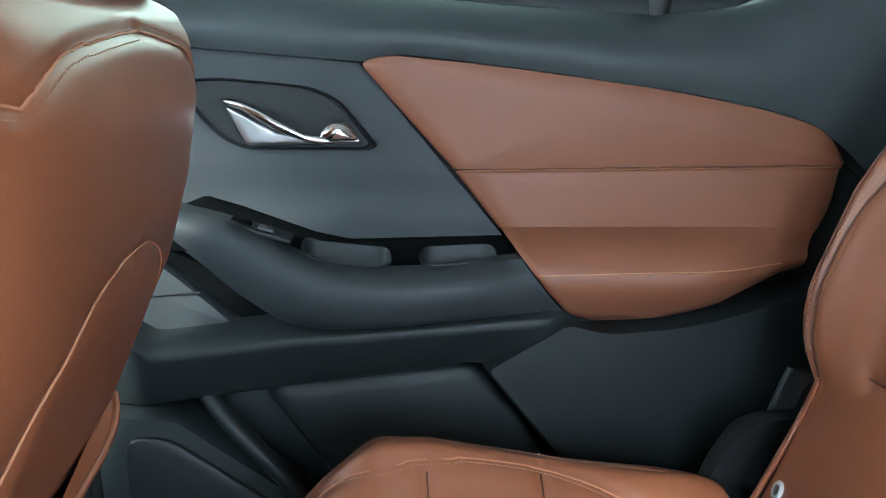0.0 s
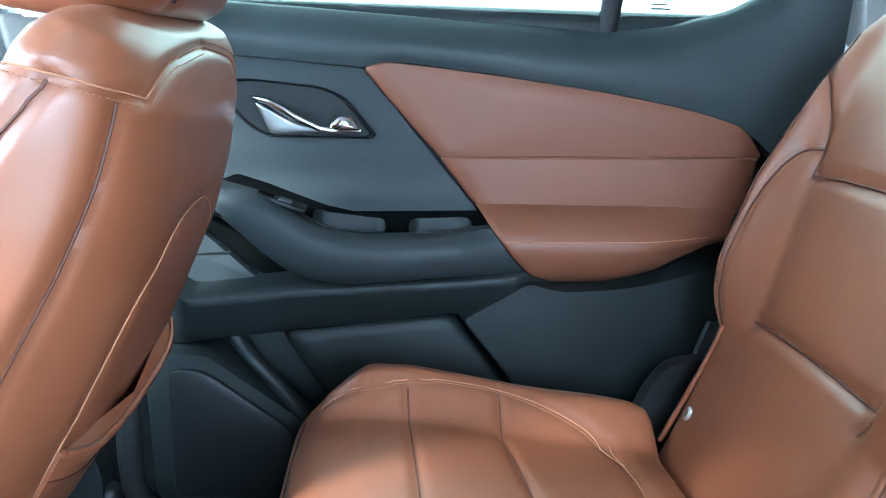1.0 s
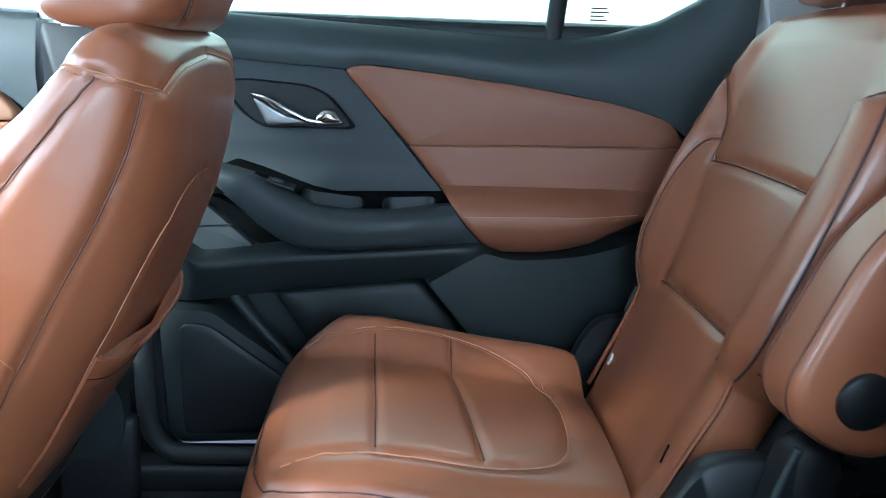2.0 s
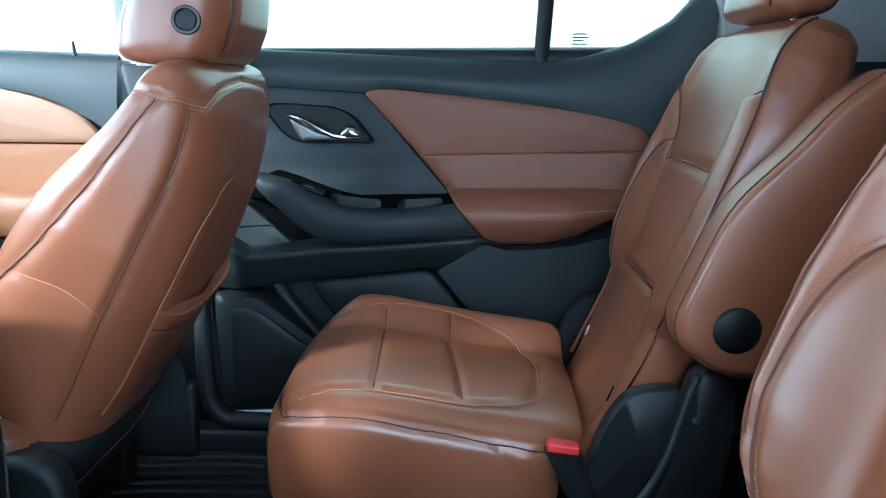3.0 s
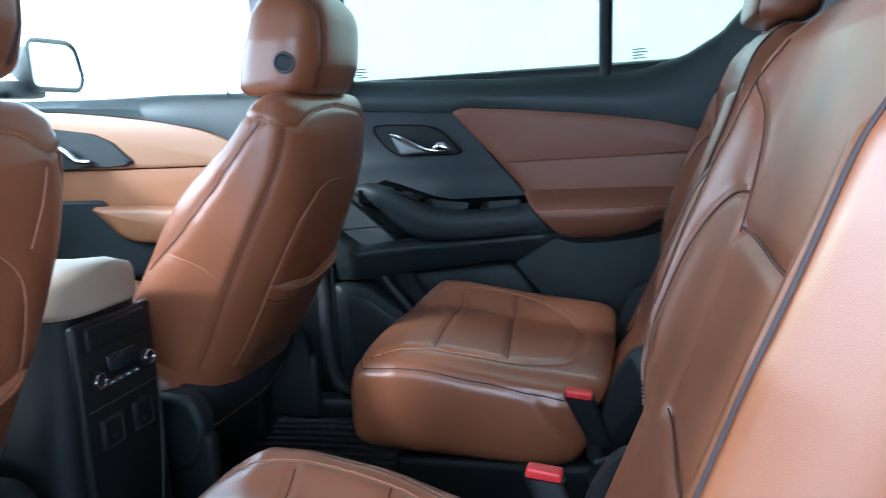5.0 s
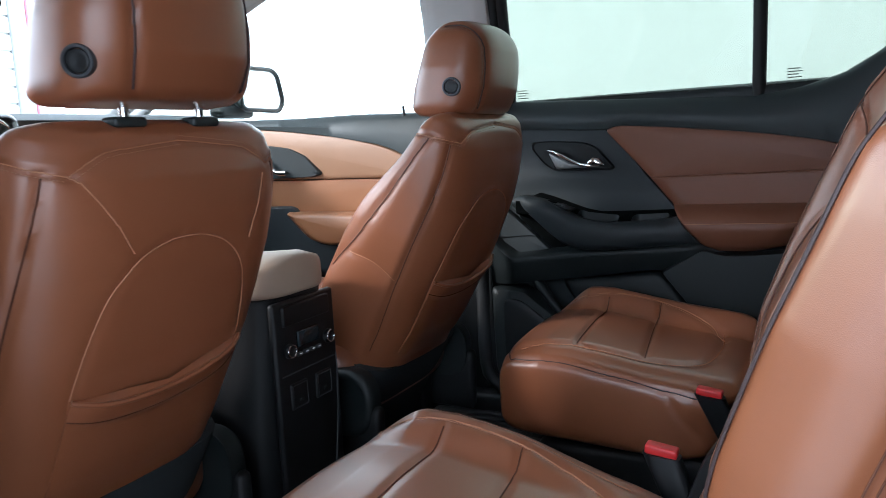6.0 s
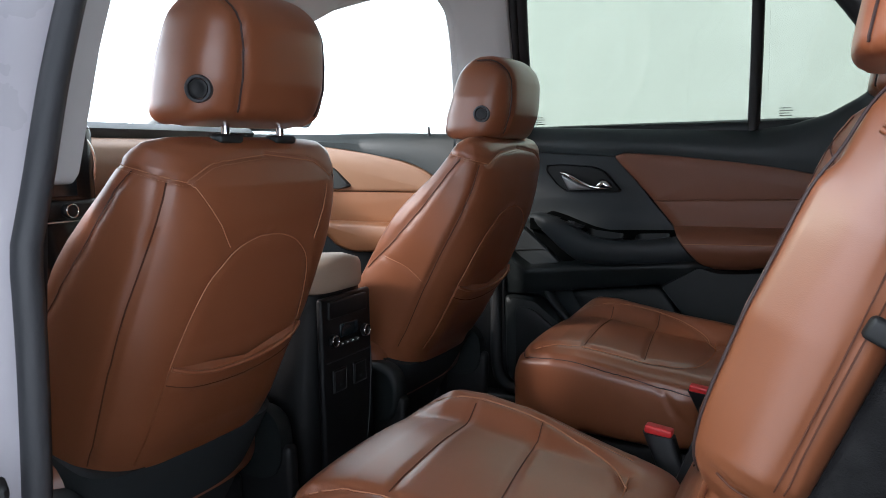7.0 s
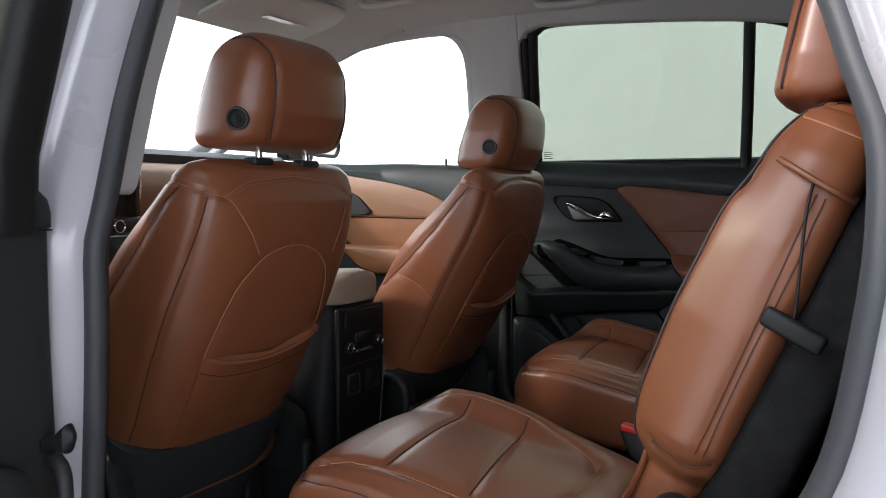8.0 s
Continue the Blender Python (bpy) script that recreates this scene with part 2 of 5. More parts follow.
def dashes(skin, line, aside, step=0.0042, length=0.0022, r=0.00042):
    """A row of stitches on the skin beside a seam line."""
    s = np.r_[0, np.cumsum(np.linalg.norm(np.diff(line, axis=0), axis=1))]
    geos = []
    for a in np.arange(step, s[-1] - step, step):
        p, q = (np.array([np.interp(v, s, line[:, k]) for k in range(3)]) for v in (a, a + length))
        co, no, _, _ = skin.tree.find_nearest(Vector(p))
        side = np.cross(q - p, np.array(no))
        side = side / (np.linalg.norm(side) + 1e-9) * aside
        ends = []
        for e in (p + side, q + side):
            c, n, _, _ = skin.tree.find_nearest(Vector(e))
            ends.append(np.array(c) - np.array(n) * r * 0.3)
        mid = (ends[0] + ends[1]) / 2 + np.array(no) * r * 0.4
        geos.append(tube([ends[0], mid, ends[1]], r, 5))
    return join(*geos)


def settled(line, reach):
    """The line with its small wobbles evened out."""
    p = np.asarray(line, float)
    q = np.concatenate([np.repeat(p[:1], reach, 0), p, np.repeat(p[-1:], reach, 0)])
    kernel = np.hanning(2 * reach + 3)[1:-1]
    out = np.stack([np.convolve(q[:, k], kernel / kernel.sum(), "valid") for k in range(3)], 1)
    out[0], out[-1] = p[0], p[-1]
    return out


def poly_ring(points, radii, count):
    """A rounded polygon, evenly spaced, that starts at its first point."""
    p = fillet(points, radii, 8)
    p = np.concatenate([p[4:], p[:4]])
    p = np.concatenate([p, p[:1]])
    s = np.r_[0, np.cumsum(np.linalg.norm(np.diff(p, axis=0), axis=1))]
    at = np.linspace(0, s[-1], count, endpoint=False)
    return np.stack([np.interp(at, s, p[:, 0]), np.interp(at, s, p[:, 1])], 1)

# ---- the hall round the car ----
FLOOR = 0.11      # the cabin floor
GROUND = -0.38    # the hall's floor
ground = part("ground", ([(-60, -60, GROUND), (60, -60, GROUND), (60, 60, GROUND), (-60, 60, GROUND)], [(0, 1, 2, 3)]), FLOORMAT, None, smooth=False)
tagged(ground, "grey concrete hall floor under the car", "floor", kind="structure")
wall_east = part("wall_east", rounded((14.4, 0.2, 5.0), 0.01, (4.9, 4.6, GROUND + 2.5)), WALL, None, smooth=False)
tagged(wall_east, "pale painted wall beyond the passenger side windows", "wall", kind="structure")
wall_north = part("wall_north", rounded((0.2, 2.8, 5.0), 0.01, (-8.2, 3.6, GROUND + 2.5)), WALL, None, smooth=False)
tagged(wall_north, "pale slatted shutter wall ahead of the car", "wall", kind="structure")
# never in view; added to lower the light from the driver's side
wall_west = part("wall_west", rounded((40, 0.2, 3.0), 0.01, (0.0, -16.0, GROUND + 1.5)), WALL_GREY, None, smooth=False)
tagged(wall_west, "unseen grey wall added to dim light from the driver side", "wall", kind="structure")
# out of view: slab added to hold skylight off the driver's side
sky_blocker = part("ceiling", rounded((11.6, 7.5, 0.2), 0.01, (6.2, -2.25, GROUND + 3.6)), WALL_GREY, None, smooth=False)
tagged(sky_blocker, "unseen grey ceiling added to block skylight", "ceiling", kind="structure")
for i in range(24):
    part("slat", rounded((0.04, 2.8, 0.17), 0.008, (-8.08, 3.6, GROUND + 0.2 + 0.2 * i), 1), WALL, wall_north, smooth=False)
part("pillar", rounded((0.24, 0.20, 5.0), 0.01, (-8.14, 5.1, GROUND + 2.5), 1), WALL_GREY, wall_north, "grey pillar at the end of the shutter wall", False)
part("edge_strip", rounded((0.03, 0.03, 4.2), 0.004, (-8.03, 5.216, GROUND + 2.1), 1), PINK, wall_north, "thin pink edge strip", False)
for i in range(6):
    part("panel", rounded((2.3996, 0.03, 4.9), 0.001, (-1.1 + 2.4 * i, 4.485, GROUND + 2.5), 1), WALL, wall_east, smooth=False)


# ---- the car's shell ----
def side_y(z):
    """Half width of the cabin inside at the height z: upright below the sill, leaning in above it."""
    return 0.80 - 0.24 * np.maximum(np.asarray(z, float) - 0.88, 0)


shell = thing("car_body", (0.2, 0, FLOOR - 0.06), "white car body shell with grey headliner and black carpet", "car body", kind="structure")
O = np.array(shell.location)


def shell_part(name, geo, material, label="", smooth=True, parent=None):
    return part(name, shift(geo, -O), material, parent or shell, label, smooth)


# floor pan with the ridge of the tunnel
ys = np.linspace(-0.86, 0.86, 41)
xs = np.linspace(-1.7, 2.1, 20)
zf = lambda x, y: FLOOR - 0.02 + 0.05 * np.exp(-(y / 0.13) ** 4) * (x < -0.25) + 0.0 * x
grid = [(x, y, zf(x, y)) for x in xs for y in ys]
faces = [(i * 41 + j, i * 41 + j + 1, (i + 1) * 41 + j + 1, (i + 1) * 41 + j) for i in range(19) for j in range(40)]
shell_part("carpet", (grid, faces), CARPET, "black cabin carpet")

# headliner, arched across and along
xs = np.linspace(-0.95, 1.9, 40)
us = np.linspace(-1, 1, 41)
top = lambda x: 1.355 - 0.055 * np.clip((x - 0.0) / 1.0, 0, 2) ** 1.6 - 0.09 * np.clip((-x - 0.45) / 0.5, 0, 2) ** 2
grid, faces = [], []
for x in xs:
    for u in us:
        grid.append((x, 0.69 * u, top(x) - 0.065 * abs(u) ** 5))
faces = [(i * 41 + j, i * 41 + j + 1, (i + 1) * 41 + j + 1, (i + 1) * 41 + j) for i in range(39) for j in range(40)]
shell_part("headliner", (grid, faces), LINER, "light grey fabric headliner")
shell_part("roof_skin", rounded((2.95, 1.5, 0.03), 0.012, (0.45, 0, 1.40)), WHITE, "white roof skin")
# closing walls behind and ahead
shell_part("tailgate_trim", rounded((0.06, 1.7, 1.3), 0.02, (2.05, 0, 0.7)), CHARCOAL, "dark closing panel")
shell_part("bulkhead", rounded((0.06, 1.75, 0.85), 0.02, (-1.72, 0, 0.45)), CARPET)

# windscreen
wz0, wz1 = 0.93, 1.315
ring = []
for x, z, hw in ((-1.78, wz0, 0.78), (-1.35, 1.10, 0.73), (-0.92, wz1, 0.66)):
    y = np.linspace(-hw, hw, 17)
    ring.append(np.stack([np.full(17, x) + 0.10 * (y / hw) ** 2, y, np.full(17, z)], 1))
v = np.concatenate(ring)
f = [(i * 17 + j, i * 17 + j + 1, (i + 1) * 17 + j + 1, (i + 1) * 17 + j) for i in range(2) for j in range(16)]
shell_part("windscreen", (v, f), CLEAR, "clear windscreen")
for s in (-1, 1):
    shell_part("front_pillar_trim", tube(spline([(-1.72, 0.80 * s, 0.92), (-1.3, 0.765 * s, 1.13), (-0.95, 0.70 * s, 1.285), (-0.6, 0.69 * s, 1.325)], 30), 0.045, 12), TRIM, "light grey pillar trim")


def strip_wall(name, outline, y_of, thick, material, label="", sgn=1, bevel=0.004, parent=None):
    """A plate with the outline in x and z that follows the lean of the side; thick: inwards."""
    o = np.asarray(outline, float)
    c = o.mean(0)
    rings = []
    for k, d in ((1.0, 0.0), (1.0, thick - bevel), (1 - 0.02, thick), (0.5, thick)):
        p = c + (o - c) * k
        rings.append(np.stack([p[:, 0], sgn * (y_of(p[:, 1]) - d), p[:, 1]], 1))
    return shell_part(name, loft(rings), material, label, parent=parent)


# passenger side: roof rail, pillars
eave = [(-1.05, 1.165), (-0.911, 1.214), (-0.78, 1.254), (-0.66, 1.268), (-0.55, 1.272), (-0.465, 1.271), (-0.425, 1.262), (-0.398, 1.238), (-0.384, 1.20), (-0.379, 1.14), (-0.230, 1.14), (-0.226, 1.225), (-0.205, 1.252), (-0.165, 1.266), (0.042, 1.256), (0.21, 1.244), (0.36, 1.230), (0.5, 1.210), (1.0, 1.17), (1.9, 1.05)]
eave_x = np.unique(np.concatenate([np.linspace(-1.05, 1.9, 90), [x for x, _ in eave]]))
eave_z = np.interp(eave_x, [x for x, _ in eave], [z for _, z in eave])
for s in (-1, 1):
    rings = []
    for x, z in zip(eave_x, eave_z):
        prof = [(0.0, z), (0.022, z), (0.030, z + 0.006), (0.030, 1.36), (0.0, 1.36)]
        rings.append([(x, s * (float(side_y(h)) - d), h) for d, h in prof])
    shell_part("roof_rail_trim", loft(rings), TRIM, "light grey roof rail trim")
strip_wall("centre_pillar_trim", fillet([(-0.392, 0.86), (-0.228, 0.86), (-0.228, 1.34), (-0.382, 1.34)], 0.01), side_y, 0.033, TRIM, "light grey upper centre pillar trim")
strip_wall("centre_pillar_base", fillet([(-0.43, 0.10), (-0.25, 0.10), (-0.24, 0.87), (-0.42, 0.87)], 0.01), side_y, 0.035, BLACK, "black lower centre pillar trim")
strip_wall("rear_pillar_trim", fillet([(0.70, 0.86), (0.665, 0.98), (0.60, 1.09), (0.60, 1.34), (1.95, 1.34), (1.95, 0.86)], 0.02), side_y, 0.06, TRIM, "light grey rear pillar trim")
strip_wall("rear_quarter_trim", fillet([(0.66, 0.1), (0.70, 0.87), (1.95, 0.87), (1.95, 0.1)], 0.02), side_y, 0.07, CHARCOAL, "dark rear quarter trim")
shell_part("sill_plate", rounded((1.5, 0.10, 0.10), 0.015, (0.2, 0.76, FLOOR + 0.0)), BLACK)
# outer skins that keep the daylight out below the glass
shell_part("outer_skin", rounded((3.4, 0.04, 1.05), 0.015, (0.1, 0.97, 0.35)), WHITE, "white outer door skins")
shell_part("rear_quarter_skin", rounded((1.3, 0.04, 1.2), 0.015, (1.33, 0.92, 0.75)), WHITE)

# driver side: front skin, door opening with its jamb, seal and trims
shell_part("front_skin", rounded((1.5, 0.05, 0.85), 0.015, (-0.98, -0.88, 0.42)), WHITE)
OPEN = [(-0.130, 0.16), (-0.130, 0.30), (-0.120, 0.45), (-0.111, 0.56), (-0.105, 0.67), (-0.105, 0.79), (-0.110, 0.92), (-0.099, 1.06), (-0.066, 1.17), (0.005, 1.235), (0.15, 1.245), (0.35, 1.23), (0.50, 1.175),
        (0.590, 1.07), (0.640, 0.965), (0.664, 0.895), (0.682, 0.84), (0.685, 0.78), (0.680, 0.718), (0.663, 0.62), (0.629, 0.545), (0.567, 0.44), (0.49, 0.33), (0.41, 0.22), (0.34, 0.15), (0.15, 0.13), (-0.07, 0.13)]
loop = spline(OPEN, 140, closed=True)


def around(grow, y):
    d = loop - np.array([0.27, 0.72])
    n = d / np.linalg.norm(d, axis=1)[:, None]
    p = loop + grow * n
    yy = y - 0.03 + 0.30 * np.maximum(p[:, 1] - 0.74, 0)
    return np.stack([p[:, 0], yy, p[:, 1]], 1)


def band(*steps):
    rings = [around(g, y) for g, y in steps]
    v = np.concatenate(rings)
    n = len(loop)
    f = [(i * n + a, i * n + (a + 1) % n, (i + 1) * n + (a + 1) % n, (i + 1) * n + a) for i in range(len(rings) - 1) for a in range(n)]
    return v, f


shell_part("door_jamb", band((0.0, -0.772), (0.004, -0.79), (0.012, -0.80), (0.02, -0.812), (0.045, -0.818), (0.052, -0.85), (0.056, -0.90), (0.065, -0.925), (0.10, -0.935)), WHITE, "white painted door opening")
shell_part("quarter_panel", band((0.10, -0.935), (0.2, -0.945), (0.4, -0.95)), WHITE, "white outer panel round the opening")
shell_part("door_seal", tube(around(-0.003, -0.760), 0.0135, 12, closed=True), SEAL, "grey rubber door seal")
shell_part("opening_trim", band((-0.012, -0.752), (-0.004, -0.742), (0.02, -0.735), (0.14, -0.72)), BLACK)
strip_wall("centre_pillar_trim", fillet([(-0.36, 0.80), (-0.172, 0.80), (-0.176, 0.95), (-0.160, 1.14), (-0.14, 1.34), (-0.38, 1.34)], 0.01), lambda z: 0.785 - 0.30 * np.maximum(np.asarray(z) - 0.74, 0), 0.095, TRIM, "light grey upper centre pillar trim", -1)
strip_wall("centre_pillar_base", fillet([(-0.37, 0.10), (-0.215, 0.10), (-0.190, 0.5), (-0.172, 0.795), (-0.36, 0.795)], 0.01), lambda z: 0.785 - 0.30 * np.maximum(np.asarray(z) - 0.74, 0), 0.065, BLACK, "black lower centre pillar trim", -1)
strip_wall("rear_pillar_trim", fillet([(0.72, 0.1), (0.72, 0.86), (0.68, 0.98), (0.62, 1.1), (0.62, 1.3), (1.95, 1.3), (1.95, 0.1)], 0.02), side_y, 0.06, CHARCOAL, "dark rear side trim", -1)
shell_part("rear_quarter_skin", rounded((1.1, 0.04, 1.3), 0.015, (1.55, -0.93, 0.75)), WHITE)
shell_part("sill_plate", rounded((0.9, 0.12, 0.06), 0.015, (0.2, -0.78, FLOOR + 0.01)), BLACK)

# driver's front window pane and frame post
shell_part("front_door_trim", rounded((0.95, 0.07, 0.75), 0.03, (-0.82, -0.80, 0.52)), CHARCOAL, "dark front door trim")


# ---- front seats ----
def front_seat(inboard, extra):
    """inboard: +1 or -1, the side of the seat that faces the console; extra: height added at the shoulders."""
    base = np.array((-0.32, -0.36, FLOOR))
    seat = thing("front_seat", base, "brown leather front seat with stitched seams and a rear pocket", "car seat", "front seats")
    A = radians(22)
    ew, ed, B = np.array((math.sin(A), 0, math.cos(A))), np.array((math.cos(A), 0, -math.sin(A))), np.array((-0.2785, -0.36, 0.37)) - base
    at = lambda u, d, w: B + np.array((0, u, 0)) + d * ed + (w + extra * smoothstep(w, 0.37, 0.46)) * ew
    foot_w = -0.012 if inboard > 0 else -0.042
    W = np.concatenate([np.linspace(foot_w, 0.42, 64), 0.42 + 0.052 * np.sin(np.linspace(0, np.pi / 2, 26))[1:]])
    rings = []
    for w in W:
        hw = np.interp(w, [-0.065, 0.1, 0.25, 0.35, 0.40, 0.435, 0.457, 0.468, 0.472], [0.200, 0.212, 0.222, 0.219, 0.214, 0.205, 0.190, 0.160, 0.05])
        rear = np.interp(w, [-0.025, 0.05, 0.2, 0.32, 0.38, 0.425, 0.452, 0.466, 0.472], [-0.022, -0.008, 0.004, 0.002, -0.008, -0.024, -0.042, -0.055, -0.07])
        front = np.interp(w, [0, 0.1, 0.2, 0.3, 0.36, 0.40, 0.445, 0.462, 0.472], [-0.205, -0.195, -0.180, -0.155, -0.137, -0.124, -0.112, -0.10, -0.085])
        span = rear - front
        half = [(0.50 * hw, rear - 0.012 * span), (0.74 * hw, rear - 0.09 * span), (0.915 * hw, rear - 0.31 * span), (1.0 * hw, rear - 0.72 * span), (0.93 * hw, front + 0.02 * span), (0.62 * hw, front)]
        ringp = [(0.0, rear)] + [(-a, b_) for a, b_ in half] + [(0.0, front)] + [(a, b_) for a, b_ in half[::-1]]
        rad = [0.01, 0.05, 0.045, 0.014, 0.022, 0.03, 0.05, 0.01, 0.05, 0.03, 0.022, 0.014, 0.045, 0.05]
        p = poly_ring(ringp, [min(r, 0.45 * span + 1e-4) for r in rad], 150)
        mid = rear - 0.5 * span
        fr = np.clip((mid - p[:, 1]) / (mid - front), 0, 1)
        p[:, 1] -= 0.022 * fr * smoothstep(abs(p[:, 0]), 0.08, 0.15) * smoothstep(w, 0.42, 0.25)
        rings.append([at(u, d, w) for u, d in p])
    skin = Skin(loft(rings))
    seams, threads, yoke = [], [], []

    def sew(path, depth=0.004, width=0.005, thread=True, n=60):
        line = skin.snap([at(*p) for p in path], n=n)
        skin.press(line, depth, width)
        seams.append(line)
        if thread:
            threads.append((line, depth))

    for s in (-1, 1):
        # rear and front edge of the side panel
        sew([(0.188 * s, -0.026, 0.435), (0.192 * s, -0.028, 0.39), (0.198 * s, -0.034, 0.32), (0.202 * s, -0.042, 0.24), (0.200 * s, -0.048, 0.17), (0.196 * s, -0.052, 0.07), (0.194 * s, -0.054, -0.01)], 0.005, 0.006)
        sew([(0.205 * s, -0.080, 0.428), (0.212 * s, -0.092, 0.40), (0.22 * s, -0.116, 0.32), (0.225 * s, -0.148, 0.235), (0.215 * s, -0.165, 0.195), (0.20 * s, -0.20, 0.13)], 0.006, 0.006)
        # yoke over the shoulder
        yoke += [len(threads), len(threads) + 1]
        sew([(0.19 * s, -0.128, 0.424), (0.205 * s, -0.088, 0.430), (0.196 * s, -0.045, 0.437), (0.160 * s, -0.015, 0.441)], 0.0024, 0.005)
        sew([(0.160 * s, -0.015, 0.441), (0.135 * s, -0.02, 0.452), (0.10 * s, -0.03, 0.461), (0.05 * s, -0.035, 0.466), (0.0, -0.04, 0.468)], 0.0024, 0.005)
        if inboard > 0 > s:
            sew([(0.160 * s, -0.012, 0.441), (0.140 * s, -0.01, 0.424), (0.114 * s, 0, 0.395), (0.080 * s, 0, 0.345)], 0.002, 0.004)
        sew([(0.118 * s, 0, -0.005), (0.128 * s, 0, 0.06), (0.133 * s, 0, 0.12), (0.134 * s, 0, 0.17), (0.130 * s, 0, 0.21), (0.119 * s, 0, 0.262), (0.103 * s, 0, 0.303), (0.070 * s, 0, 0.337), (0.03 * s, 0, 0.353), (0.0, 0, 0.356)], 0.003, 0.005)
        if inboard > 0 and s > 0:
            sew([(0.112 * s, 0, 0.338), (0.128 * s, 0, 0.380), (0.145 * s, -0.01, 0.424)], 0.002, 0.004)
        if s == inboard:
            sew([(0.200 * s, -0.055, 0.160), (0.21 * s, -0.085, 0.174), (0.215 * s, -0.115, 0.181), (0.22 * s, -0.163, 0.178)], 0.002, 0.004)
    back = part("backrest", skin.geo(), LEATHER, seat)
    for line, depth in threads:
        dark = depth > 0.0045
        part("seam", tube(skin.snap(line, -depth * 0.45, curved=False), 0.0011 if dark else 0.0008, 5), SHADE if dark else THREAD, back, "dark sewn seam" if dark else "tan stitched seam")
    for k in yoke:
        part("stitching", dashes(skin, threads[k][0], 0.0055), STITCH, back, "pale stitching")
    # the pocket: a second layer of leather, held off the back at its mouth
    us = np.linspace(-0.133, 0.133, 44)
    outer, rows = [], 26
    for k in range(rows):
        row = []
        for u in us:
            mouth = 0.158 + 0.020 * (u / 0.133) ** 2 + 0.008 * (u / 0.133)
            w = 0.0 + mouth * k / (rows - 1)
            hit = skin.tree.ray_cast(Vector(at(u, 0.2, w)), Vector(-ed))
            co = np.array(hit[0]) if hit[0] is not None else at(u, 0, w)
            lift = 0.003 + 0.007 * (k / (rows - 1)) ** 3 * (1 - (abs(u) / 0.133) ** 4) + 0.004 * smoothstep(w, mouth - 0.034, mouth - 0.026) * (1 - (abs(u) / 0.133) ** 8)
            row.append(co + ed * lift)
        outer.append(row)
    outer = np.array(outer)
    inner = outer - ed * 0.003
    geo = loft(np.concatenate([outer, inner[:, ::-1]], 1))
    pocket = part("pocket", geo, LEATHER, seat, "leather pocket with a sagging mouth")
    part("hem", tube(outer[-1] + ed * 0.0005, 0.0035, 8), LEATHER, pocket)
    part("seam", tube(outer[rows - 5] + ed * 0.0003, 0.0008, 5), SHADE, pocket)
    # black cover below the leather, and the round recliner covers
    rings = []
    for w in np.linspace(-0.265, foot_w + 0.002, 16):
        hw = np.interp(w, [-0.265, -0.22, -0.10, -0.01], [0.188, 0.174, 0.190, 0.198])
        p = oval(hw, 0.090, 5.0, 60)
        rings.append([at(u, d - 0.114 - 0.10 * (-0.01 - w), w) for u, d in p])
    part("lower_cover", loft(rings), SEATBACK, seat, "dark grey lower back cover")
    hub = np.array((-0.374, 0, 0.293)) - (base * (1, 0, 1))
    for s in (-1, 1):
        rings = []
        for k, (r, y) in enumerate([(0.064, 0.195), (0.066, 0.222), (0.062, 0.232), (0.052, 0.236), (0.048, 0.234), (0.0005, 0.235)]):
            a = np.linspace(0, 2 * np.pi, 48, endpoint=False)
            sq = oval(r, r * 1.05, 2.6, 48)
            rings.append(np.stack([sq[:, 0] + hub[0], np.full(48, y * s), sq[:, 1] + hub[2]], 1))
        part("recliner_cover", loft(rings), LOWGREY, seat, "round black recliner cover")
        part("side_valance", rounded((0.46, 0.03, 0.15), 0.013, hub + np.array((-0.15, 0.215 * s, -0.075))), BLACK, seat)
    # cushion and rails
    rings = []
    for t in np.linspace(-1, 1, 30):
        f = (1 - abs(t) ** 5) ** 0.2
        x = -0.60 + 0.25 * t
        p = oval(0.245 * max(f, 0.02), 0.075 * max(f, 0.02), 4, 60)
        z = 0.335 + 0.03 * (-t)
        q = np.stack([np.full(60, x), p[:, 0], p[:, 1] + z + 0.03 * smoothstep(abs(p[:, 0]), 0.12, 0.2) * (p[:, 1] > 0)], 1)
        rings.append(q - base * (1, 0, 1))
    part("cushion", loft(rings), LEATHER, seat)
    for s in (-1, 1):
        part("seat_rail", rounded((0.42, 0.05, 0.12), 0.01, (-0.29, 0.17 * s, 0.06)), BLACK, seat, "black seat rail")
    # head restraint on two posts
    rings = []
    top, low = np.array((-0.172, 0, 1.036)), np.array((-0.202, 0, 0.853))
    for t in np.linspace(0, 1, 44):
        e = min(t, 1 - t)
        k = 1 - (1 - min(e / (0.13 if t < 0.5 else 0.30), 1)) ** 2.6
        k = max(k, 0.0) ** (1 / 2.6)
        hw = np.interp(t, [0, 0.15, 0.5, 0.8, 1], [0.133, 0.136, 0.132, 0.119, 0.106]) * (0.80 + 0.20 * k if t < 0.5 else 0.50 + 0.50 * k)
        hd = np.interp(t, [0, 0.3, 0.7, 1], [0.070, 0.080, 0.073, 0.056]) * max(k, 0.02)
        c = low + t * (top - low) + np.array((0.006 * math.sin(np.pi * t), 0, 0))
        p = oval(max(hw, 0.01), max(hd, 0.001), 3.0, 110)
        rings.append(np.stack([c[0] + p[:, 1], p[:, 0], np.full(110, c[2])], 1) - base * (1, 0, 1))
    hskin = Skin(loft(rings))
    off = base * (1, 0, 1)
    lines = []
